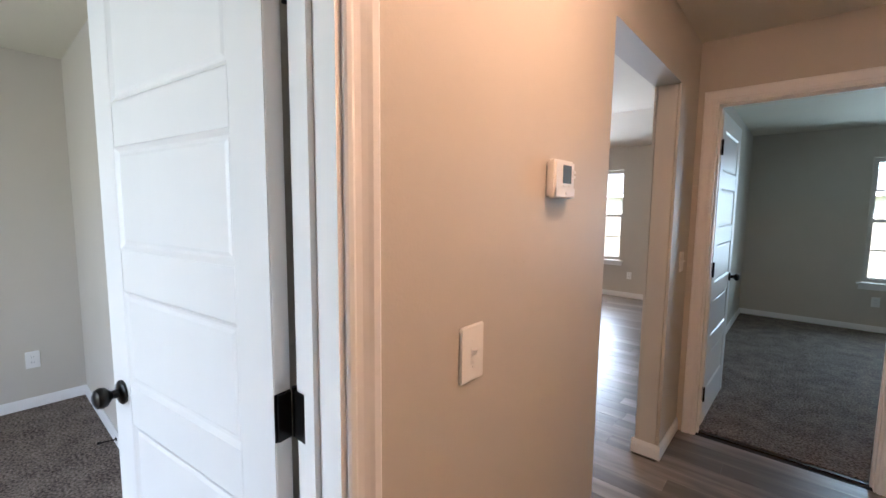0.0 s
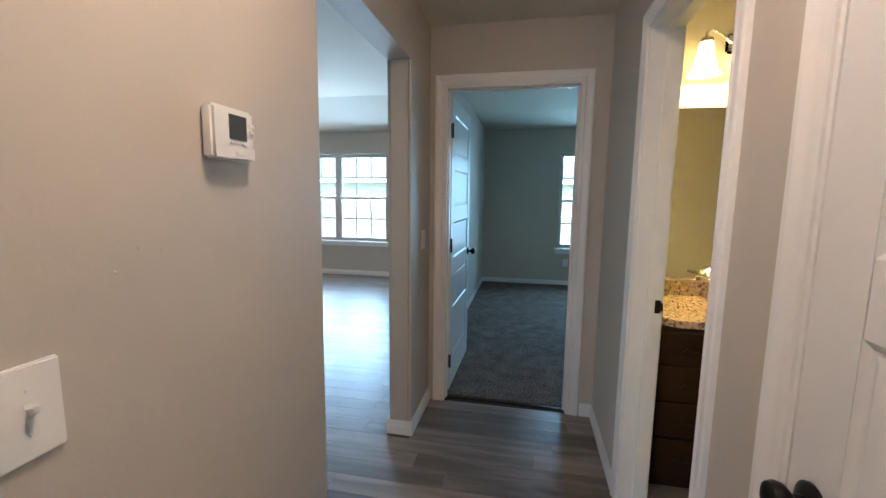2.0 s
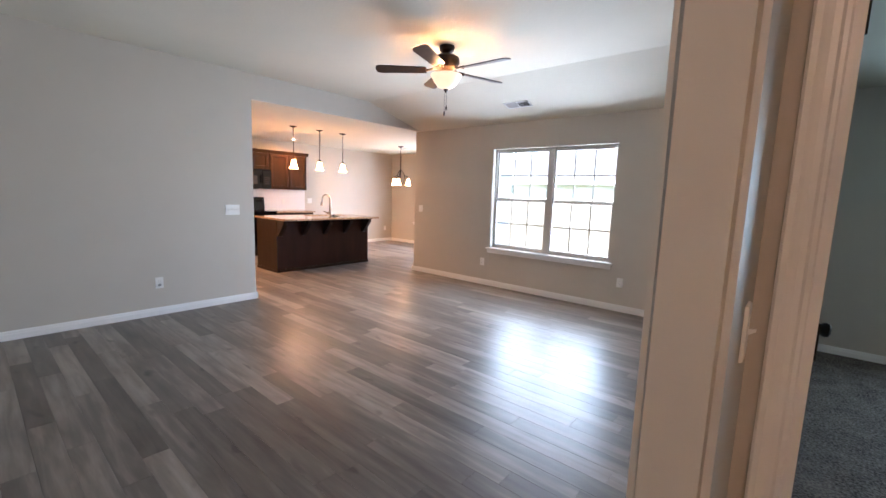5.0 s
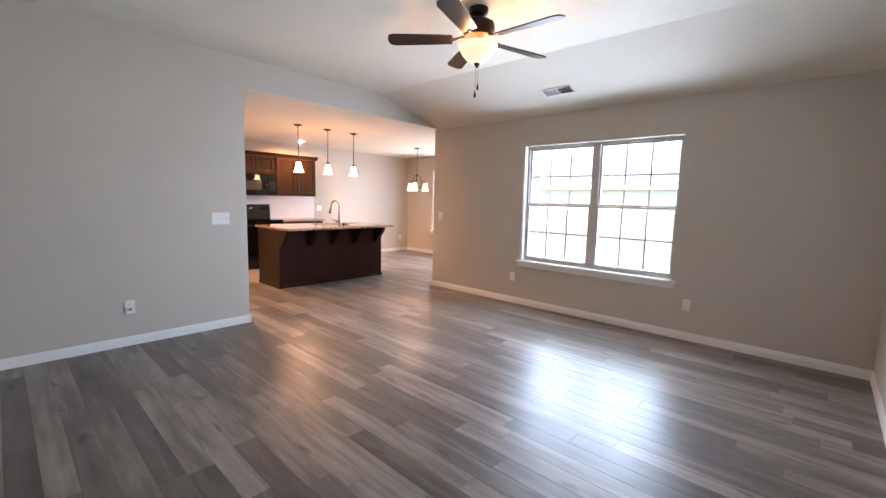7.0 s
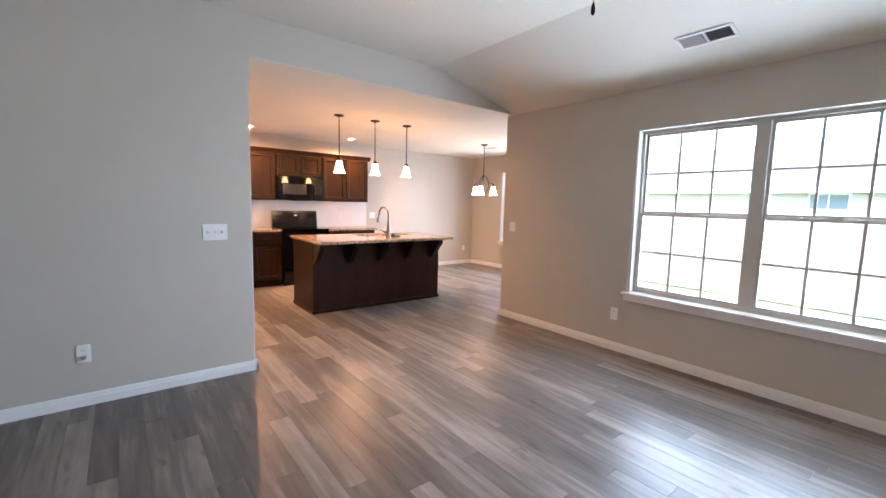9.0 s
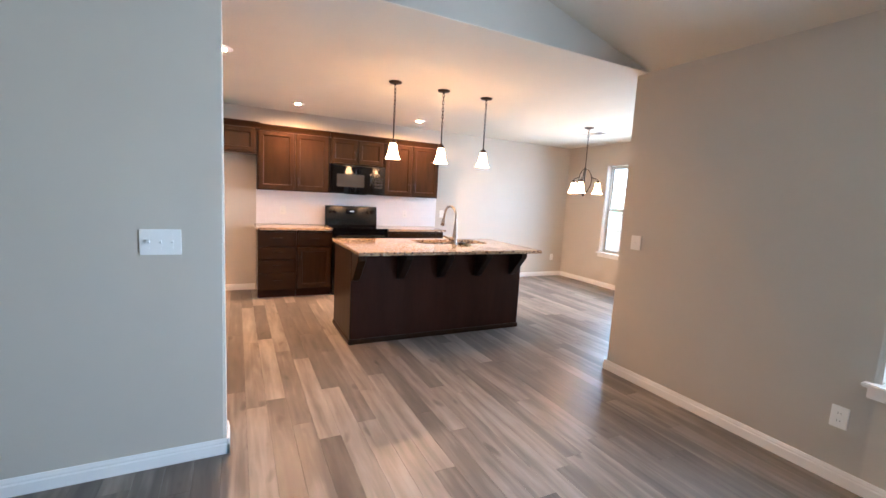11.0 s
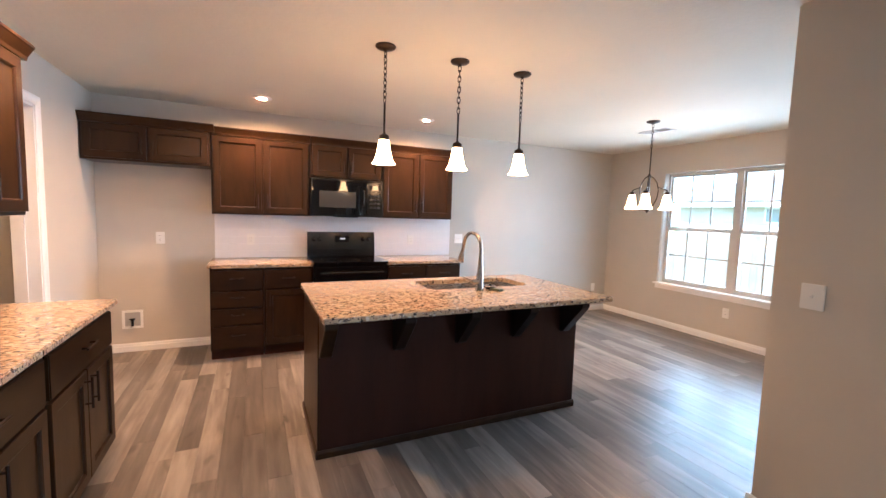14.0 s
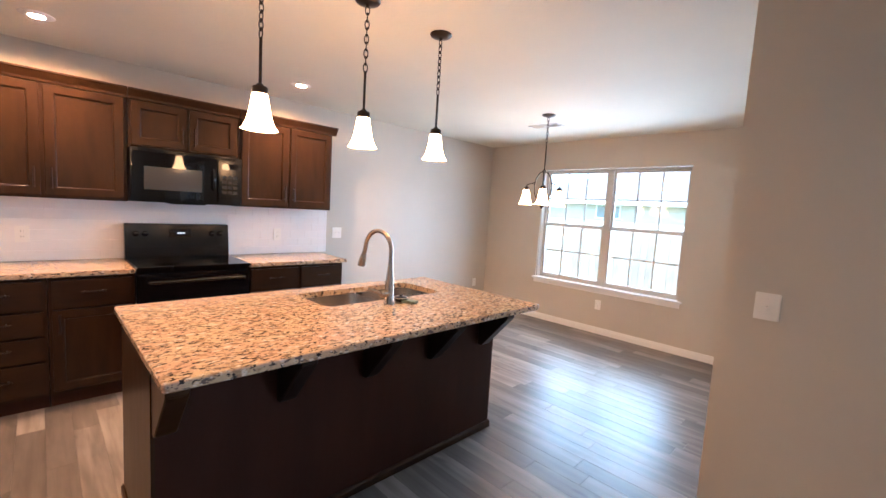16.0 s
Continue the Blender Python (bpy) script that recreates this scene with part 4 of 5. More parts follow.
# ---- lamps ----
def chain_bm(z0, z1, link=0.042):
    bm = bmesh.new()
    n = max(2, round((z1 - z0) / (link * 0.78)))
    for i in range(n):
        z = z0 + (i + 0.5) * (z1 - z0) / n
        torus(bm, (0, 0, z), 0.0100, 0.0026, Matrix.Rotation(radians(90 * (i % 2) + 20), 3, "Z"), (z1 - z0) / n * 0.62 / 0.0100, 14, 6)
    return bm


SHADE_P = [(0.020, 0.150), (0.028, 0.149), (0.031, 0.143), (0.036, 0.112), (0.043, 0.072), (0.052, 0.036), (0.063, 0.011), (0.073, 0.0), (0.070, 0.0008), (0.060, 0.013), (0.049, 0.038), (0.040, 0.074), (0.033, 0.112), (0.028, 0.138), (0.020, 0.142)]


def pendant(m):
    p = thing("pendant_light", m, "dark bronze pendant light with lit bell glass shade", "pendant light", "pendants over the island")
    part("canopy", lathe([(0.062, 0), (0.062, -0.006), (0.055, -0.014), (0.030, -0.020), (0.010, -0.024), (0.008, -0.034)], 24), BRONZE, p, smooth=True)
    part("chain", chain_bm(-0.335, -0.03), BRONZE, p)
    part("rod", lathe([(0.0065, -0.535), (0.0065, -0.335)], 10), BRONZE, p, smooth=True)
    part("socket_cap", lathe([(0.008, -0.516), (0.014, -0.520), (0.016, -0.526), (0.028, -0.529), (0.031, -0.533), (0.032, -0.558), (0.027, -0.561)], 20), BRONZE, p, smooth=True)
    bm = lathe(SHADE_P, 28, Matrix.Translation((0, 0, -0.703)), cap=False)
    part("shade", bm, SHADE, p, "glowing white frosted glass bell shade", True)
    return p


p1 = pendant(pose(-6.93, 5.566, H))
copy_thing(p1, pose(-6.93, 6.069, H, 0, 0, 40))
copy_thing(p1, pose(-6.93, 6.562, H, 0, 0, 75))

ch = thing("chandelier", pose(-7.435, 8.525, H, 0, 0, -57), "three-light dark bronze chandelier with lit glass shades", "chandelier")
part("canopy", lathe([(0.065, 0), (0.065, -0.006), (0.055, -0.015), (0.028, -0.022), (0.008, -0.030)], 24), BRONZE, ch, smooth=True)
part("chain", chain_bm(-0.30, -0.028), BRONZE, ch)
part("stem", lathe([(0.006, -0.30), (0.006, -0.53), (0.016, -0.54), (0.020, -0.555), (0.010, -0.575), (0.009, -0.86), (0.018, -0.87), (0.028, -0.89), (0.020, -0.905), (0.008, -0.915), (0.006, -0.925)][::-1], 16), BRONZE, ch, smooth=True)
for k in range(3):
    a = radians(120 * k)
    rot = Matrix.Rotation(a, 4, "Z")
    pts = [(0.012, 0, -0.55), (0.05, 0, -0.57), (0.085, 0, -0.62), (0.10, 0, -0.69), (0.092, 0, -0.77), (0.055, 0, -0.85), (0.012, 0, -0.885)]
    arm = part("arm", tube([rot @ Vector(p) for p in pts], 0.006, 8), BRONZE, ch, smooth=True)
    part("branch", tube([rot @ Vector(p) for p in ((0.098, 0, -0.66), (0.130, 0, -0.672), (0.165, 0, -0.678), (0.188, 0, -0.690), (0.190, 0, -0.71))], 0.0055, 8), BRONZE, arm, smooth=True)
    part("socket_cap", lathe([(0.010, -0.700), (0.026, -0.712), (0.028, -0.735), (0.022, -0.738)], 16, rot @ Matrix.Translation((0.19, 0, 0))), BRONZE, arm, smooth=True)
    part("shade", lathe(SHADE_P, 24, rot @ Matrix.Translation((0.19, 0, -0.887)), cap=False), SHADE, ch, "glowing white frosted glass bell shade", True)


def downlight(m):
    d = thing("recessed_light", m, "lit recessed downlight with white trim ring", "ceiling light", "kitchen recessed lights")
    part("trim_ring", lathe([(0.082, 0), (0.081, -0.004), (0.074, -0.007), (0.050, -0.010), (0.041, -0.011), (0.038, -0.009), (0.038, 0.002)], 32, cap=False), TRIM, d, smooth=True)
    part("lens", lathe([(0.0385, 0.0), (0.037, -0.0012), (0.030, -0.0024), (0.018, -0.0032), (0.002, -0.0036)], 32), LENS, d, "glowing frosted lens", True)
    return d


d1 = downlight(pose(-6.875, 4.14, H))
copy_thing(d1, pose(-8.63, 4.915, H))
copy_thing(d1, pose(-8.64, 6.535, H))

fan = thing("ceiling_fan", pose(-2.94, 4.855, 2.74), "five-blade dark bronze ceiling fan with lit glass bowl", "ceiling fan")
part("canopy", lathe([(0.070, 0), (0.072, -0.012), (0.066, -0.040), (0.045, -0.055), (0.016, -0.060), (0.016, -0.085)], 28), BRONZE, fan, smooth=True)
part("motor_housing", lathe([(0.030, -0.078), (0.090, -0.085), (0.118, -0.105), (0.122, -0.150), (0.105, -0.175), (0.100, -0.195), (0.070, -0.205), (0.055, -0.225), (0.060, -0.240)], 32), BRONZE, fan, smooth=True)
part("light_fitter", lathe([(0.062, -0.236), (0.075, -0.242), (0.078, -0.255), (0.055, -0.262)], 28), BRONZE, fan, smooth=True)
part("glass_bowl", lathe([(0.142, -0.256), (0.146, -0.252), (0.141, -0.268), (0.128, -0.288), (0.108, -0.322), (0.076, -0.358), (0.040, -0.378), (0.001, -0.382)], 32, cap=False), BOWL, fan, "glowing alabaster glass bowl", True)
part("finial", lathe([(0.024, -0.376), (0.022, -0.388), (0.008, -0.400), (0.006, -0.412)], 16), BRONZE, fan, smooth=True)
bulb = new("fan_bulb", bpy.data.lights.new("fan_bulb", "POINT"))
bulb.data.energy, bulb.data.color, bulb.data.shadow_soft_size = BULB, (1.0, 0.47, 0.18), 0.03
bulb.matrix_world = pose(-2.94, 4.855, 2.74 - 0.285)
for k in range(5):
    rot = Matrix.Rotation(radians(3 + 72 * k), 4, "Z")
    ir = part("blade_iron", tube([rot @ Vector(p) for p in ((0.095, 0, -0.195), (0.13, 0.012, -0.205), (0.16, -0.006, -0.208), (0.20, 0, -0.212))], 0.0, 8, radii=[0.012, 0.009, 0.009, 0.016]), BRONZE, fan, smooth=True)
    tilt = rot @ Matrix.Translation((0.42, 0, -0.212)) @ Matrix.Rotation(radians(12), 4, "X")
    outline = [(-0.235, -0.052), (0.19, -0.068), (0.225, -0.055), (0.238, -0.02), (0.238, 0.02), (0.225, 0.055), (0.19, 0.068), (-0.235, 0.052)]
    bm = prism(outline, "z", -0.004, 0.004)
    bmesh.ops.transform(bm, matrix=tilt, verts=bm.verts)
    part("blade", bm, BLADE, fan, "dark brown fan blade")
for x, z0 in ((-0.012, -0.62), (0.012, -0.57)):
    pc = part("pull_chain", lathe([(0.0014, z0 + 0.045), (0.0014, -0.40)], 6, Matrix.Translation((x, 0, 0))), BRONZE, fan)
    part("chain_fob", lathe([(0.002, z0 + 0.048), (0.0075, z0 + 0.030), (0.0085, z0 + 0.012), (0.004, z0)], 12, Matrix.Translation((x, 0, 0))), BRONZE, pc, smooth=True)


# ---- bathroom ----
van = thing("vanity_cabinet", pose(0.840, 2.395, 0), "dark-stained wooden bathroom vanity with drawers and doors", "vanity")
VW = 1.22
part("body", boxes((0, 0.0, 0.10, VW, 0.53, 0.823)), WOOD, van)
part("toe_kick", boxes((0.003, 0.06, 0, VW - 0.003, 0.075, 0.0995)), PANELW, van)
for a, b in ((0.650, 0.803), (0.475, 0.640), (0.298, 0.465), (0.120, 0.288)):
    d = slab_front(0.02, a, 0.345, b, van)
    pull(d, 0.18, (a + b) / 2, 0.11, False, -0.020)
d = slab_front(0.365, 0.650, VW - 0.02, 0.803, van)
for x0, x1, hx in ((0.365, 0.775, 0.74), (0.785, VW - 0.02, 0.82)):
    d = shaker("door", x0, 0.12, x1, 0.640, van)
    pull(d, hx, 0.52, 0.11, True, -0.020)


def vanity_top():
    bm = bmesh.new()
    x0, y0, x1, y1, cx, cy = 0.832, 2.372, 2.075, 2.926, 1.42, 2.63
    n = 32
    outer, inner = [], []
    for i in range(n):
        a = 2 * math.pi * (i + 0.5) / n
        c, s = math.cos(a), math.sin(a)
        k = min((x1 - cx if c > 0 else cx - x0) / max(abs(c), 1e-6), (y1 - cy if s > 0 else cy - y0) / max(abs(s), 1e-6))
        outer.append((cx + c * k, cy + s * k))
        inner.append((cx + 0.23 * c, cy + 0.165 * s))
    rows = [[bm.verts.new((x, y, z)) for x, y in p] for p, z in ((outer, 0.825), (outer, 0.858), (inner, 0.858), (inner, 0.825))]
    for a, b in zip(rows, rows[1:] + rows[:1]):
        for i in range(n):
            bm.faces.new((a[i], a[(i + 1) % n], b[(i + 1) % n], b[i]))
    box(bm, x0, 2.906, 0.8585, x1, 2.927, 0.938, 0.003)
    bmesh.ops.recalc_face_normals(bm, faces=bm.faces)
    return bm


tagged(new("vanity_countertop", mesh_of("vanity_countertop", vanity_top(), GRANITE)), "speckled granite vanity top with backsplash", "countertop")
bas = thing("washbasin", pose(1.42, 2.63, 0.824), "oval white porcelain undermount washbasin", "sink")
bm = lathe([(1.0, 0.0), (0.97, -0.03), (0.88, -0.08), (0.65, -0.115), (0.3, -0.13), (0.08, -0.133)], 32)
bmesh.ops.scale(bm, vec=(0.242, 0.176, 1), verts=bm.verts)
part("bowl", bm, PORCELAIN, bas, smooth=True)
part("drain", lathe([(0.022, -0.131), (0.022, -0.129), (0.004, -0.130)], 16), CHROME, bas, smooth=True)
vf = thing("bathroom_faucet", pose(1.315, 2.835, 0.858) @ Matrix.Diagonal((1.2, 1.2, 1.3, 1)), "chrome two-handle bathroom faucet on the vanity", "faucet")
part("base", boxes((-0.085, -0.028, 0, 0.085, 0.028, 0.016), bevel=0.007), CHROME, vf)
part("spout", tube([(0, 0, 0.012), (0, -0.005, 0.06), (0, -0.035, 0.095), (0, -0.08, 0.100), (0, -0.115, 0.078)], 0.0, 12, radii=[0.019, 0.015, 0.013, 0.012, 0.011]), CHROME, vf, smooth=True)
for s in (-1, 1):
    st = part("handle_stem", lathe([(0.018, 0.014), (0.013, 0.045), (0.015, 0.072), (0.008, 0.080)], 14, Matrix.Translation((s * 0.06, 0, 0))), CHROME, vf, smooth=True)
    part("lever", tube([(s * 0.06, 0, 0.076), (s * 0.075, 0.0, 0.092), (s * 0.115, 0.004, 0.100)], 0.0, 8, radii=[0.009, 0.008, 0.006]), CHROME, st, smooth=True)
tagged(new("wall_mirror", mesh_of("wall_mirror", boxes((0.945, 2.922, 0.945, 2.06, 2.9285, 1.885), bevel=0.0015), MIRROR)), "plain frameless mirror above the vanity", "mirror")
vl = thing("vanity_light", pose(1.31, 2.93, 2.20), "chrome vanity light with lit frosted bell shades", "wall light")
part("back_plate", boxes((-0.075, -0.022, -0.05, 0.075, 0, 0.05), bevel=0.012), CHROME, vl)
for x in (-0.20, 0.0, 0.20):
    part("arm", tube([(x * 0.25, -0.02, 0.0), (x * 0.6, -0.05, 0.045), (x * 0.92, -0.09, 0.05), (x, -0.11, 0.03), (x, -0.112, 0.0)], 0.008, 8), CHROME, vl, smooth=True)
    part("socket_cap", lathe([(0.012, 0.012), (0.030, 0.0), (0.031, -0.018), (0.024, -0.02)], 16, Matrix.Translation((x, -0.112, 0))), CHROME, vl, smooth=True)
    bm = lathe(SHADE_P, 24, Matrix.Translation((x, -0.112, -0.178)) @ Matrix.Diagonal((1.05, 1.05, 1.05, 1)), cap=False)
    part("shade", bm, BATHSHADE, vl, "glowing frosted glass bell shade", True)
    lamp = new("vanity_bulb", bpy.data.lights.new("vanity_bulb", "POINT"))
    lamp.data.energy, lamp.data.color, lamp.data.shadow_soft_size = 1.5, (1.0, 0.60, 0.15), 0.025
    lamp.matrix_world = pose(1.31 + x, 2.93 - 0.112, 2.20 - 0.13)


def flush_light(m, material):
    f = thing("flush_ceiling_light", m, "lit flush-mount frosted dome ceiling light", "ceiling light")
    part("base", lathe([(0.15, 0), (0.15, -0.02), (0.14, -0.03)], 28), BRONZE, f, smooth=True)
    part("dome", lathe([(0.138, -0.028), (0.13, -0.05), (0.10, -0.08), (0.05, -0.10), (0.004, -0.105)], 28), material, f, "glowing frosted dome", True)
    return f


flush_light(pose(0.17, 0.95, H), HALLSHADE)
flush_light(pose(-7.55, 2.45, H), PANTRYSHADE)


# ---- plates, outlets and small fittings ----
def plate(kind, x, y, z, face, w=0.074, h=0.118, label="", gangs=1):
    """A wall plate; face: the wall's outward turn in degrees (0 faces -y, 90 faces +x, 180 faces +y, 270 faces -x)."""
    p = thing("light_switch" if kind != "outlet" else "outlet", pose(x, y, z, 0, 0, face), label or ("white toggle light switch plate" if kind != "outlet" else "white duplex outlet plate low on the wall"), "switch" if kind != "outlet" else "outlet")
    part("plate", boxes((-w / 2, -0.007, -h / 2, w / 2, 0.005, h / 2), bevel=0.0025), PLASTIC, p)
    if kind == "toggle":
        for g in range(gangs):
            xx = (g - (gangs - 1) / 2) * 0.046
            part("slot", boxes((xx - 0.006, -0.0080, -0.013, xx + 0.006, -0.0055, 0.013)), PLASTIC, p)
            part("toggle", prism([(-0.006, -0.007), (-0.021, 0.004), (-0.021, 0.010), (-0.006, 0.007)], "x", xx - 0.0042, xx + 0.0042), PLASTIC, p)
            for zz in (-0.030, 0.030):
                part("screw", lathe([(0.003, 0), (0.0025, 0.0012)], 10, Matrix.Translation((xx, -0.007, zz)) @ Matrix.Rotation(radians(90), 4, "X")), PLASTIC, p)
    elif kind == "outlet":
        for zz in (-0.020, 0.020):
            s = part("socket", boxes((-0.0165, -0.0085, zz - 0.014, 0.0165, -0.0055, zz + 0.014), bevel=0.004), PLASTIC, p)
            part("slot", boxes((-0.0075, -0.0092, zz - 0.003, -0.0055, -0.0084, zz + 0.007), (0.0055, -0.0092, zz - 0.002, 0.0075, -0.0084, zz + 0.006)), SCREEN, s)
    return p


plate("toggle", -0.37, 0.790, 1.118, 90, 0.082, 0.128, "white single toggle switch plate on the hall wall")
plate("toggle", -0.37, 2.872, 1.130, 90, label="white single toggle switch plate beside the bedroom door")
plate("toggle", -5.43, 3.918, 1.125, 90, 0.165, 0.120, "white three-gang toggle switch plate", 3)
plate("toggle", -5.381, 7.10, 1.124, 0, 0.088, 0.115, "white single toggle switch plate beside kitchen opening")
living_outlet = plate("outlet", -5.43, 3.135, 0.350, 90, label="white duplex outlet plate with a small grey plug")
part("plug", boxes((-0.013, -0.024, -0.032, 0.013, -0.009, -0.010), bevel=0.004), SCREEN_GREY, living_outlet, "small grey plug in the lower socket")
plate("outlet", -4.016, 7.10, 0.359, 0)
plate("outlet", -1.919, 7.10, 0.363, 0)
plate("outlet", -7.395, 9.93, 0.367, 0)
plate("outlet", -9.27, 9.68, 0.366, 90)
plate("outlet", -9.27, 4.0, 1.118, 90, label="white outlet plate in the refrigerator gap")
plate("outlet", -9.262, 4.807, 1.104, 90, label="white outlet plate on the tiled backsplash")
plate("outlet", -9.262, 6.610, 1.103, 90, label="white outlet plate on the tiled backsplash")
plate("toggle", -9.27, 7.285, 1.121, 90, 0.115, 0.118, "white two-gang switch plate beside the backsplash", 2)
plate("outlet", -3.82, 0.296, 0.352, 90)
plate("outlet", 0.880, 7.10, 0.370, 0)

wb = thing("water_supply_box", pose(-9.27, 3.756, 0.320, 0, 0, 90), "white recessed refrigerator water supply box with valve", "water box")
part("frame", boxes((-0.085, -0.010, -0.09, 0.085, -0.001, -0.068), (-0.085, -0.010, 0.068, 0.085, -0.001, 0.09), (-0.085, -0.010, -0.068, -0.063, -0.001, 0.068), (0.063, -0.010, -0.068, 0.085, -0.001, 0.068), bevel=0.002), PLASTIC, wb)
part("back", boxes((-0.063, -0.003, -0.068, 0.063, -0.001, 0.068)), mat("grey_plastic", (0.45, 0.44, 0.43), 0.5, vary=0.1), wb)
part("valve", lathe([(0.010, -0.066), (0.010, -0.020), (0.014, -0.018), (0.014, 0.0), (0.006, 0.002)], 12, Matrix.Translation((0, -0.015, 0))), BLACK, wb, smooth=True)
part("valve_handle", boxes((-0.026, -0.028, -0.002, 0.026, -0.006, 0.010), bevel=0.004), BLACK, wb)

th = thing("thermostat", pose(-0.37, 1.176, 1.523, 0, 0, 90), "white wall thermostat with a grey screen", "thermostat")
part("body", boxes((-0.062, -0.030, -0.054, 0.062, -0.004, 0.052), bevel=0.006), PLASTIC, th)
part("back_plate", boxes((-0.056, -0.006, -0.048, 0.056, 0, 0.046), bevel=0.002), PLASTIC, th)
part("screen", boxes((-0.016, -0.0312, -0.012, 0.036, -0.0295, 0.038)), SCREEN, th, "dark grey display")
part("lower_flap", boxes((-0.060, -0.0325, -0.052, 0.060, -0.029, -0.024), bevel=0.002), PLASTIC, th)
for x0, z0, x1, z1 in ((0.043, 0.018, 0.058, 0.026), (0.043, 0.004, 0.058, 0.012), (-0.016, -0.021, -0.004, -0.017), (0.018, -0.021, 0.034, -0.017), (-0.002, -0.044, 0.024, -0.036)):
    part("button", boxes((x0, -0.0345, z0, x1, -0.0295, z1), bevel=0.0015), PLASTIC, th)

for yy, zz, r in ((1.012, 1.303, 0.0035), (0.968, 1.310, 0.0028), (0.925, 1.277, 0.0028)):
    tagged(new("nail_pop", mesh_of("nail_pop", lathe([(r, 0), (r * 0.8, 0.0012), (r * 0.2, 0.0016)], 12, Matrix.Translation((-0.37, yy, zz)) @ Matrix.Rotation(radians(90), 4, "Y")), PAINT)), "small pale nail pop in the hall wall paint", "wall mark")

sd = thing("smoke_detector", pose(0.165, 2.62, H), "round white smoke detector on the hall ceiling", "smoke detector")
part("base", lathe([(0.068, 0), (0.068, -0.012), (0.062, -0.018)], 28), PLASTIC, sd, smooth=True)
part("cover", lathe([(0.060, -0.016), (0.058, -0.030), (0.045, -0.040), (0.004, -0.042)], 28), PLASTIC, sd, smooth=True)


def vent(m, w, d, label):
    v = thing("ceiling_vent", m, label, "vent")
    part("frame", boxes((-w / 2, -d / 2, -0.008, w / 2, -d / 2 + 0.022, 0), (-w / 2, d / 2 - 0.022, -0.008, w / 2, d / 2, 0), (-w / 2, -d / 2 + 0.022, -0.008, -w / 2 + 0.022, d / 2 - 0.022, 0), (w / 2 - 0.022, -d / 2 + 0.022, -0.008, w / 2, d / 2 - 0.022, 0), (-0.008, -d / 2 + 0.022, -0.008, 0.008, d / 2 - 0.022, 0), bevel=0.002), TRIM, v)
    part("backing", boxes((-w / 2 + 0.02, -d / 2 + 0.02, -0.002, w / 2 - 0.02, d / 2 - 0.02, -0.0005)), SCREEN, v)
    n = 6
    for half in (-1, 1):
        for k in range(n):
            y = -d / 2 + 0.028 + (d - 0.056) * (k + 0.5) / n
            bm = bmesh.new()
            box(bm, half * w / 4 - w / 4 + 0.018, -0.0085, -0.0012, half * w / 4 + w / 4 - 0.018, 0.0085, 0.0, m=Matrix.Translation((0, y, -0.004)) @ Matrix.Rotation(radians(35 * half), 4, "X"))
            part("slat", bm, TRIM, v)
    return v


SL = math.degrees(math.atan2(0.30, 1.15))
vent(pose(-3.225, 6.615, 2.44 + 0.30 / 1.15 * (7.10 - 6.615), -SL, 0, 0), 0.36, 0.16, "white metal air register on the sloped ceiling")
vent(pose(-7.73, 8.95, H), 0.36, 0.16, "white metal air register on the dining ceiling")
vent(pose(1.22, 6.35, H), 0.36, 0.16, "white metal air register on the bedroom ceiling")

ds = thing("door_stop", pose(-2.80, 0.556, 0.055), "black spring door stop on the baseboard", "door stop")
part("rod", tube([(0, 0, 0), (-0.01, -0.075, 0.004)], 0.004, 8), BLACK, ds)
part("tip", tube([(-0.0095, -0.07, 0.004), (-0.012, -0.088, 0.005)], 0.008, 10), BLACK, ds)
part("base", tube([(0, 0.0, 0), (0, -0.006, 0)], 0.011, 10), BLACK, ds)


# ---- outdoors ----
GZ = -0.55
struct("ground", boxes((-400, -400, GZ - 0.5, 400, 400, GZ)), GRASS, "sunlit pale lawn", "ground")
fence = thing("fence", pose(0, 14.2, GZ), "weathered wooden privacy fence across the yard", "fence")
picket = mesh_of("picket", prism([(0, 0.03), (0.138, 0.03), (0.138, 1.70), (0.110, 1.74), (0.028, 1.74), (0, 1.70)], "y", 0, 0.018), FENCEW)
random.seed(5)
for i in range(230):
    x = -20.0 + i * 0.142
    p = new("picket", picket)
    p.parent = fence
    p.location = (x, random.uniform(-0.004, 0.004), random.uniform(-0.012, 0.012))
for z in (0.3, 0.9, 1.45):
    part("rail", boxes((-20, 0.022, z, 12.7, 0.06, z + 0.09)), FENCEW, fence)
for k in range(14):
    part("post", boxes((-20 + k * 2.5, 0.062, 0, -19.91 + k * 2.5, 0.15, 1.72)), FENCEW, fence)


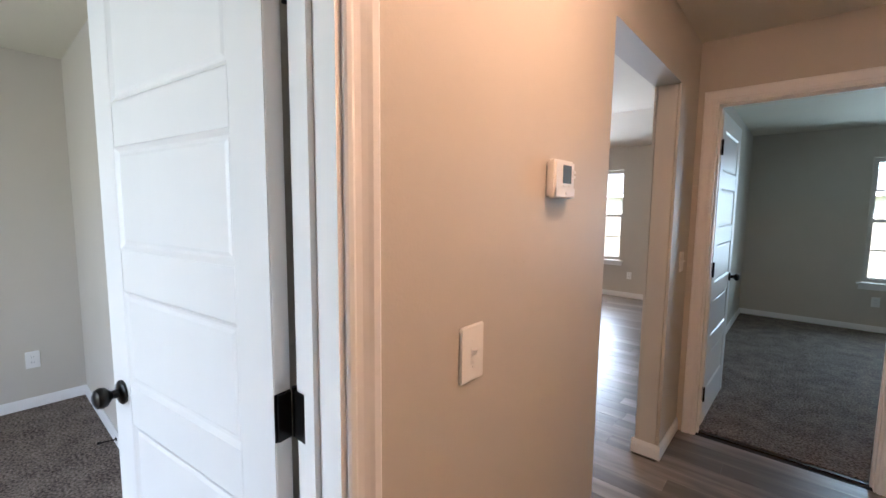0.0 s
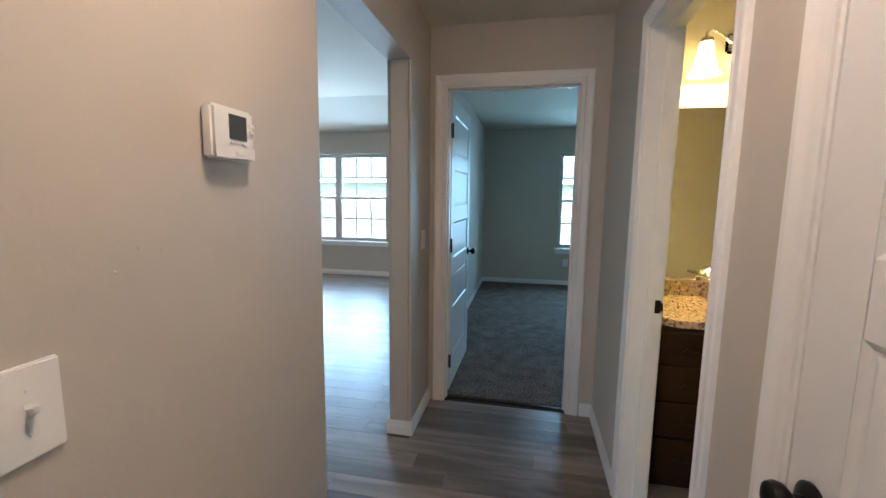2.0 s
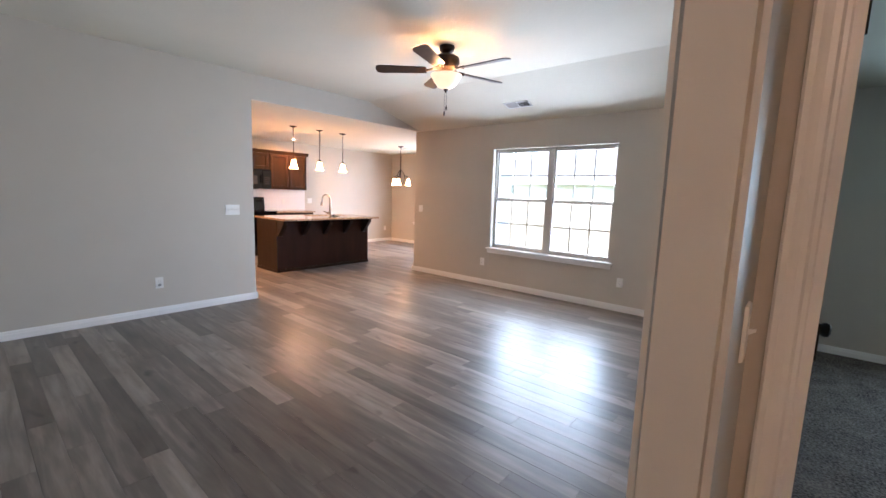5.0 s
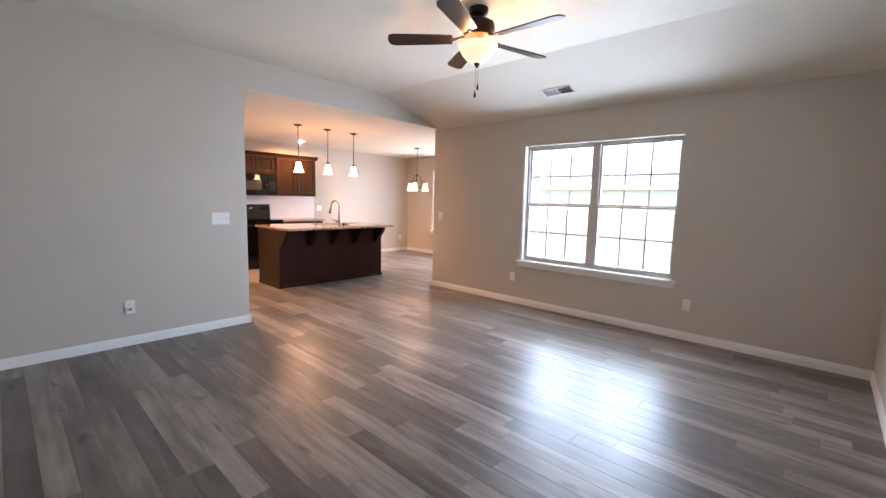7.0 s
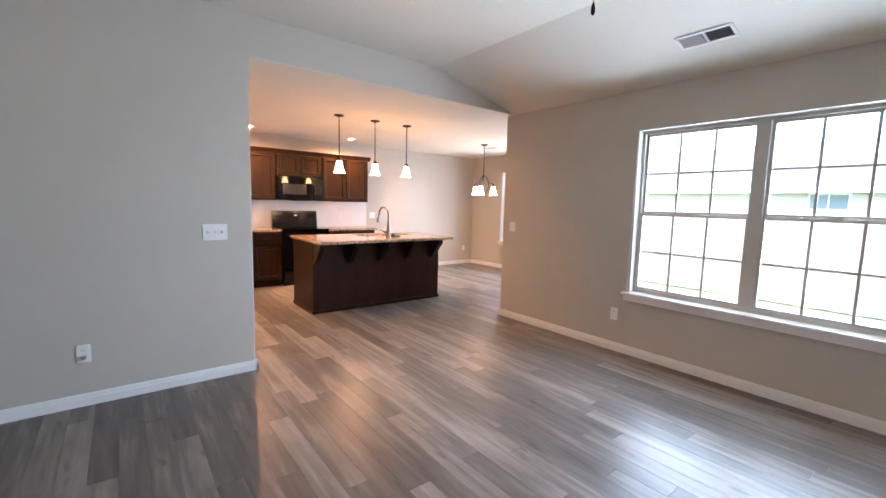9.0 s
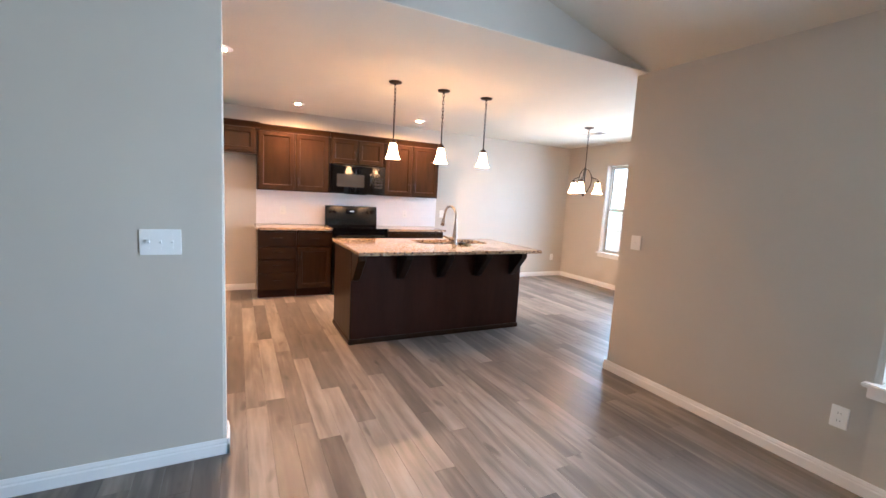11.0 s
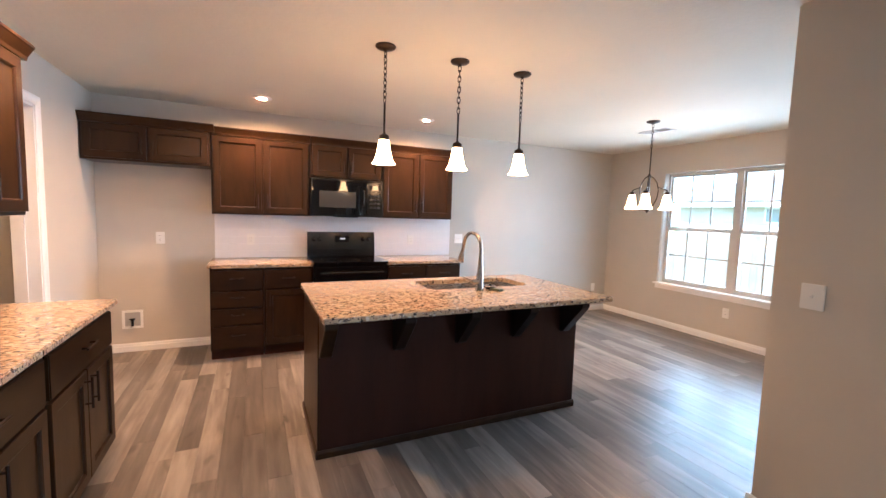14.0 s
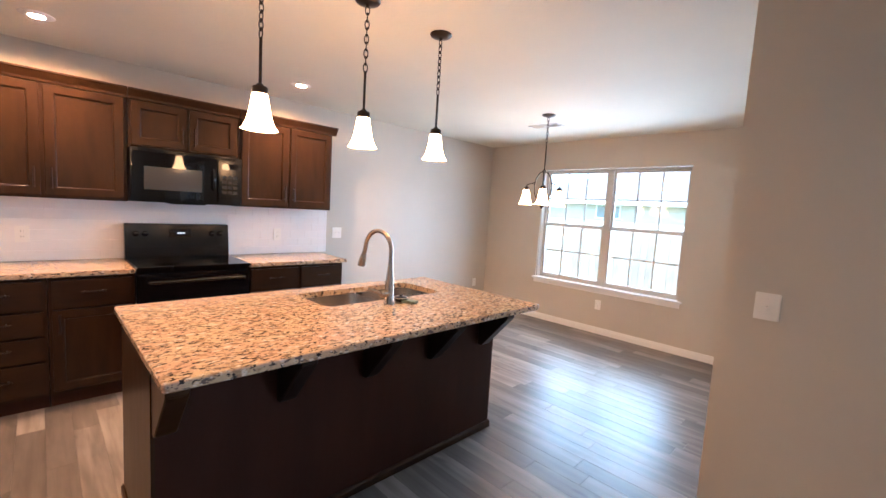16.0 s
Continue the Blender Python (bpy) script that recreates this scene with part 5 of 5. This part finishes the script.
def house(x0, x1, y, label, wins):
    h = thing("house", pose(x0, y, GZ), label, "house")
    w = x1 - x0
    part("wall", boxes((0, 0, 0, w, 8, 2.75)), SIDING, h)
    for k in range(14):
        part("siding_board", boxes((0, -0.012, 0.1 + k * 0.19, w, -0.001, 0.275 + k * 0.19)), SIDING, h)
    bm = bmesh.new()
    e = 0.45
    pts = [(-e, -e, 2.72), (w + e, -e, 2.72), (w + e, 8 + e, 2.72), (-e, 8 + e, 2.72), (3.5, 4, 4.7), (w - 3.5, 4, 4.7)]
    v = [bm.verts.new(p) for p in pts]
    for f in ((0, 1, 5, 4), (1, 2, 5), (2, 3, 4, 5), (3, 0, 4), (3, 2, 1, 0)):
        bm.faces.new([v[i] for i in f])
    part("roof", bm, ROOFM, h, "grey shingled hip roof")
    part("fascia", boxes((-e, -e - 0.02, 2.56, w + e, -e + 0.01, 2.74)), TRIM, h)
    for xx in wins:
        wd = part("window", boxes((xx, -0.02, 2.06, xx + 0.9, 0.05, 2.50)), HOUSEGLASS, h, "pale reflecting house window")
        part("window_frame", boxes((xx - 0.06, -0.04, 2.00, xx + 0.96, -0.021, 2.06), (xx - 0.06, -0.04, 2.50, xx + 0.96, -0.021, 2.56), (xx - 0.06, -0.04, 2.06, xx, -0.021, 2.50), (xx + 0.9, -0.04, 2.06, xx + 0.96, -0.021, 2.50), (xx + 0.43, -0.04, 2.06, xx + 0.47, -0.021, 2.50)), TRIM, wd)
    return h


house(-16.0, -2.2, 21.0, "pale sided neighbouring house beyond the fence", (3.2, 10.7))
house(0.8, 13.0, 22.0, "pale sided neighbouring house behind the fence", (2.4, 6.8))


# ---- backsplash tiles ----
bs = struct("backsplash", boxes((-9.270, 4.470, 0.911, -9.2655, 7.155, 1.371)), GROUT, "white glossy subway tile backsplash with pale grout", "backsplash")
tw, thh, gp = 0.152, 0.0745, 0.0014


def tile_mesh(w):
    return mesh_of("tile", prism([(0, 0), (0.0015, 0), (0.0022, 0.0007), (0.0022, thh - gp - 0.0007), (0.0015, thh - gp), (0, thh - gp)], "y", 0, w), TILE)


full = tile_mesh(tw - gp)
for r in range(6):
    y, first = 4.470, True
    z = 0.912 + r * (thh + 0.0012)
    while y < 7.153:
        w = tw / 2 if (first and r % 2) else tw
        w = min(w, 7.155 - y)
        if w > 0.02:
            t = new("tile", full if abs(w - tw) < 1e-6 else tile_mesh(w - gp))
            t.parent = bs
            t.location = (-9.2655, y, z)
        y += w
        first = False


# ---- floor planks, along x ----
fl = struct("floor", boxes((-9.27, 3.40, -0.012, -5.43, 9.93, -0.0035), (-5.43, 0.70, -0.012, -0.37, 7.10, -0.0035), (-0.37, -1.60, -0.012, 0.80, 3.13, -0.0035), bevel=0), SUBFLOOR, "grey-brown wood-look vinyl plank floor", "floor")
PW, PL = 0.1225, 1.22


def plank_mesh(w, ln):
    c = 0.0007
    bm = bmesh.new()
    lo = [bm.verts.new(p) for p in ((0, 0, -0.003), (ln, 0, -0.003), (ln, w, -0.003), (0, w, -0.003))]
    mid = [bm.verts.new(p) for p in ((0, 0, -c), (ln, 0, -c), (ln, w, -c), (0, w, -c))]
    top = [bm.verts.new(p) for p in ((c, c, 0), (ln - c, c, 0), (ln - c, w - c, 0), (c, w - c, 0))]
    for a, b in ((lo, mid), (mid, top)):
        for i in range(4):
            bm.faces.new((a[i], a[(i + 1) % 4], b[(i + 1) % 4], b[i]))
    bm.faces.new(top)
    return mesh_of("plank", bm, PLANK)


def x_span(y):
    """How far the boards run in a row at y, cut by the walls."""
    spans = []
    if y < 7.16:
        if y >= 3.345:
            spans.append((-9.27, -0.56))
        elif y >= 2.60:
            spans.append((-5.43, -0.50))
        elif y >= 1.60:
            spans.append((-5.43, 0.71))
        elif y >= 0.64:
            spans.append((-5.43, -0.50))
    else:
        spans.append((-9.27, -5.55))
    if y < 3.10 and not 1.60 <= y < 2.60:
        spans.append((-0.37, 0.71))
    return spans


random.seed(11)
shared = plank_mesh(PW - 0.0006, PL - 0.0006)
rest_v, rest_f, made, y = [], [], 0, -1.60
while y < 9.93:
    w = min(PW, 9.93 - y)
    off = random.uniform(0, PL)
    for a, b in x_span(y + w / 2):
        x = a - off if b - a > 2 else a - random.uniform(0, PL)
        while x < b:
            x0, x1 = max(x, a), min(x + PL, b)
            if x1 - x0 > 0.03:
                near = -6.9 < (x0 + x1) / 2 and 1.2 < y < 7.2
                if near and made < 300:
                    whole = abs(x1 - x0 - PL) < 1e-6 and abs(w - PW) < 1e-6
                    p = new("plank", shared if whole else plank_mesh(w - 0.0006, x1 - x0 - 0.0006))
                    p.parent = fl
                    p.location = (x0, y, 0)
                    made += 1
                else:
                    k, c, ww, ln = len(rest_v), 0.0007, w - 0.0006, x1 - x0 - 0.0006
                    for ins, z in ((0, -0.003), (0, -c), (c, 0)):
                        rest_v += [(x0 + ins, y + ins, z), (x0 + ln - ins, y + ins, z), (x0 + ln - ins, y + ww - ins, z), (x0 + ins, y + ww - ins, z)]
                    for r in (0, 4):
                        rest_f += [(k + r + i, k + r + (i + 1) % 4, k + r + 4 + (i + 1) % 4, k + r + 4 + i) for i in range(4)]
                    rest_f.append((k + 8, k + 9, k + 10, k + 11))
            x += PL
    y += PW
me = bpy.data.meshes.new("planks")
me.from_pydata(rest_v, [], rest_f)
me.materials.append(PLANKS)
rest = new("planks", me)
rest.parent = fl
tagged(rest, label="grey-brown wood-look vinyl floor boards", kind="stuff")
tr = struct("threshold", boxes((-0.258, 3.10, -0.004, 0.543, 3.135, 0.006), bevel=0.002), WOODH, "dark wooden carpet transition strip", "threshold")
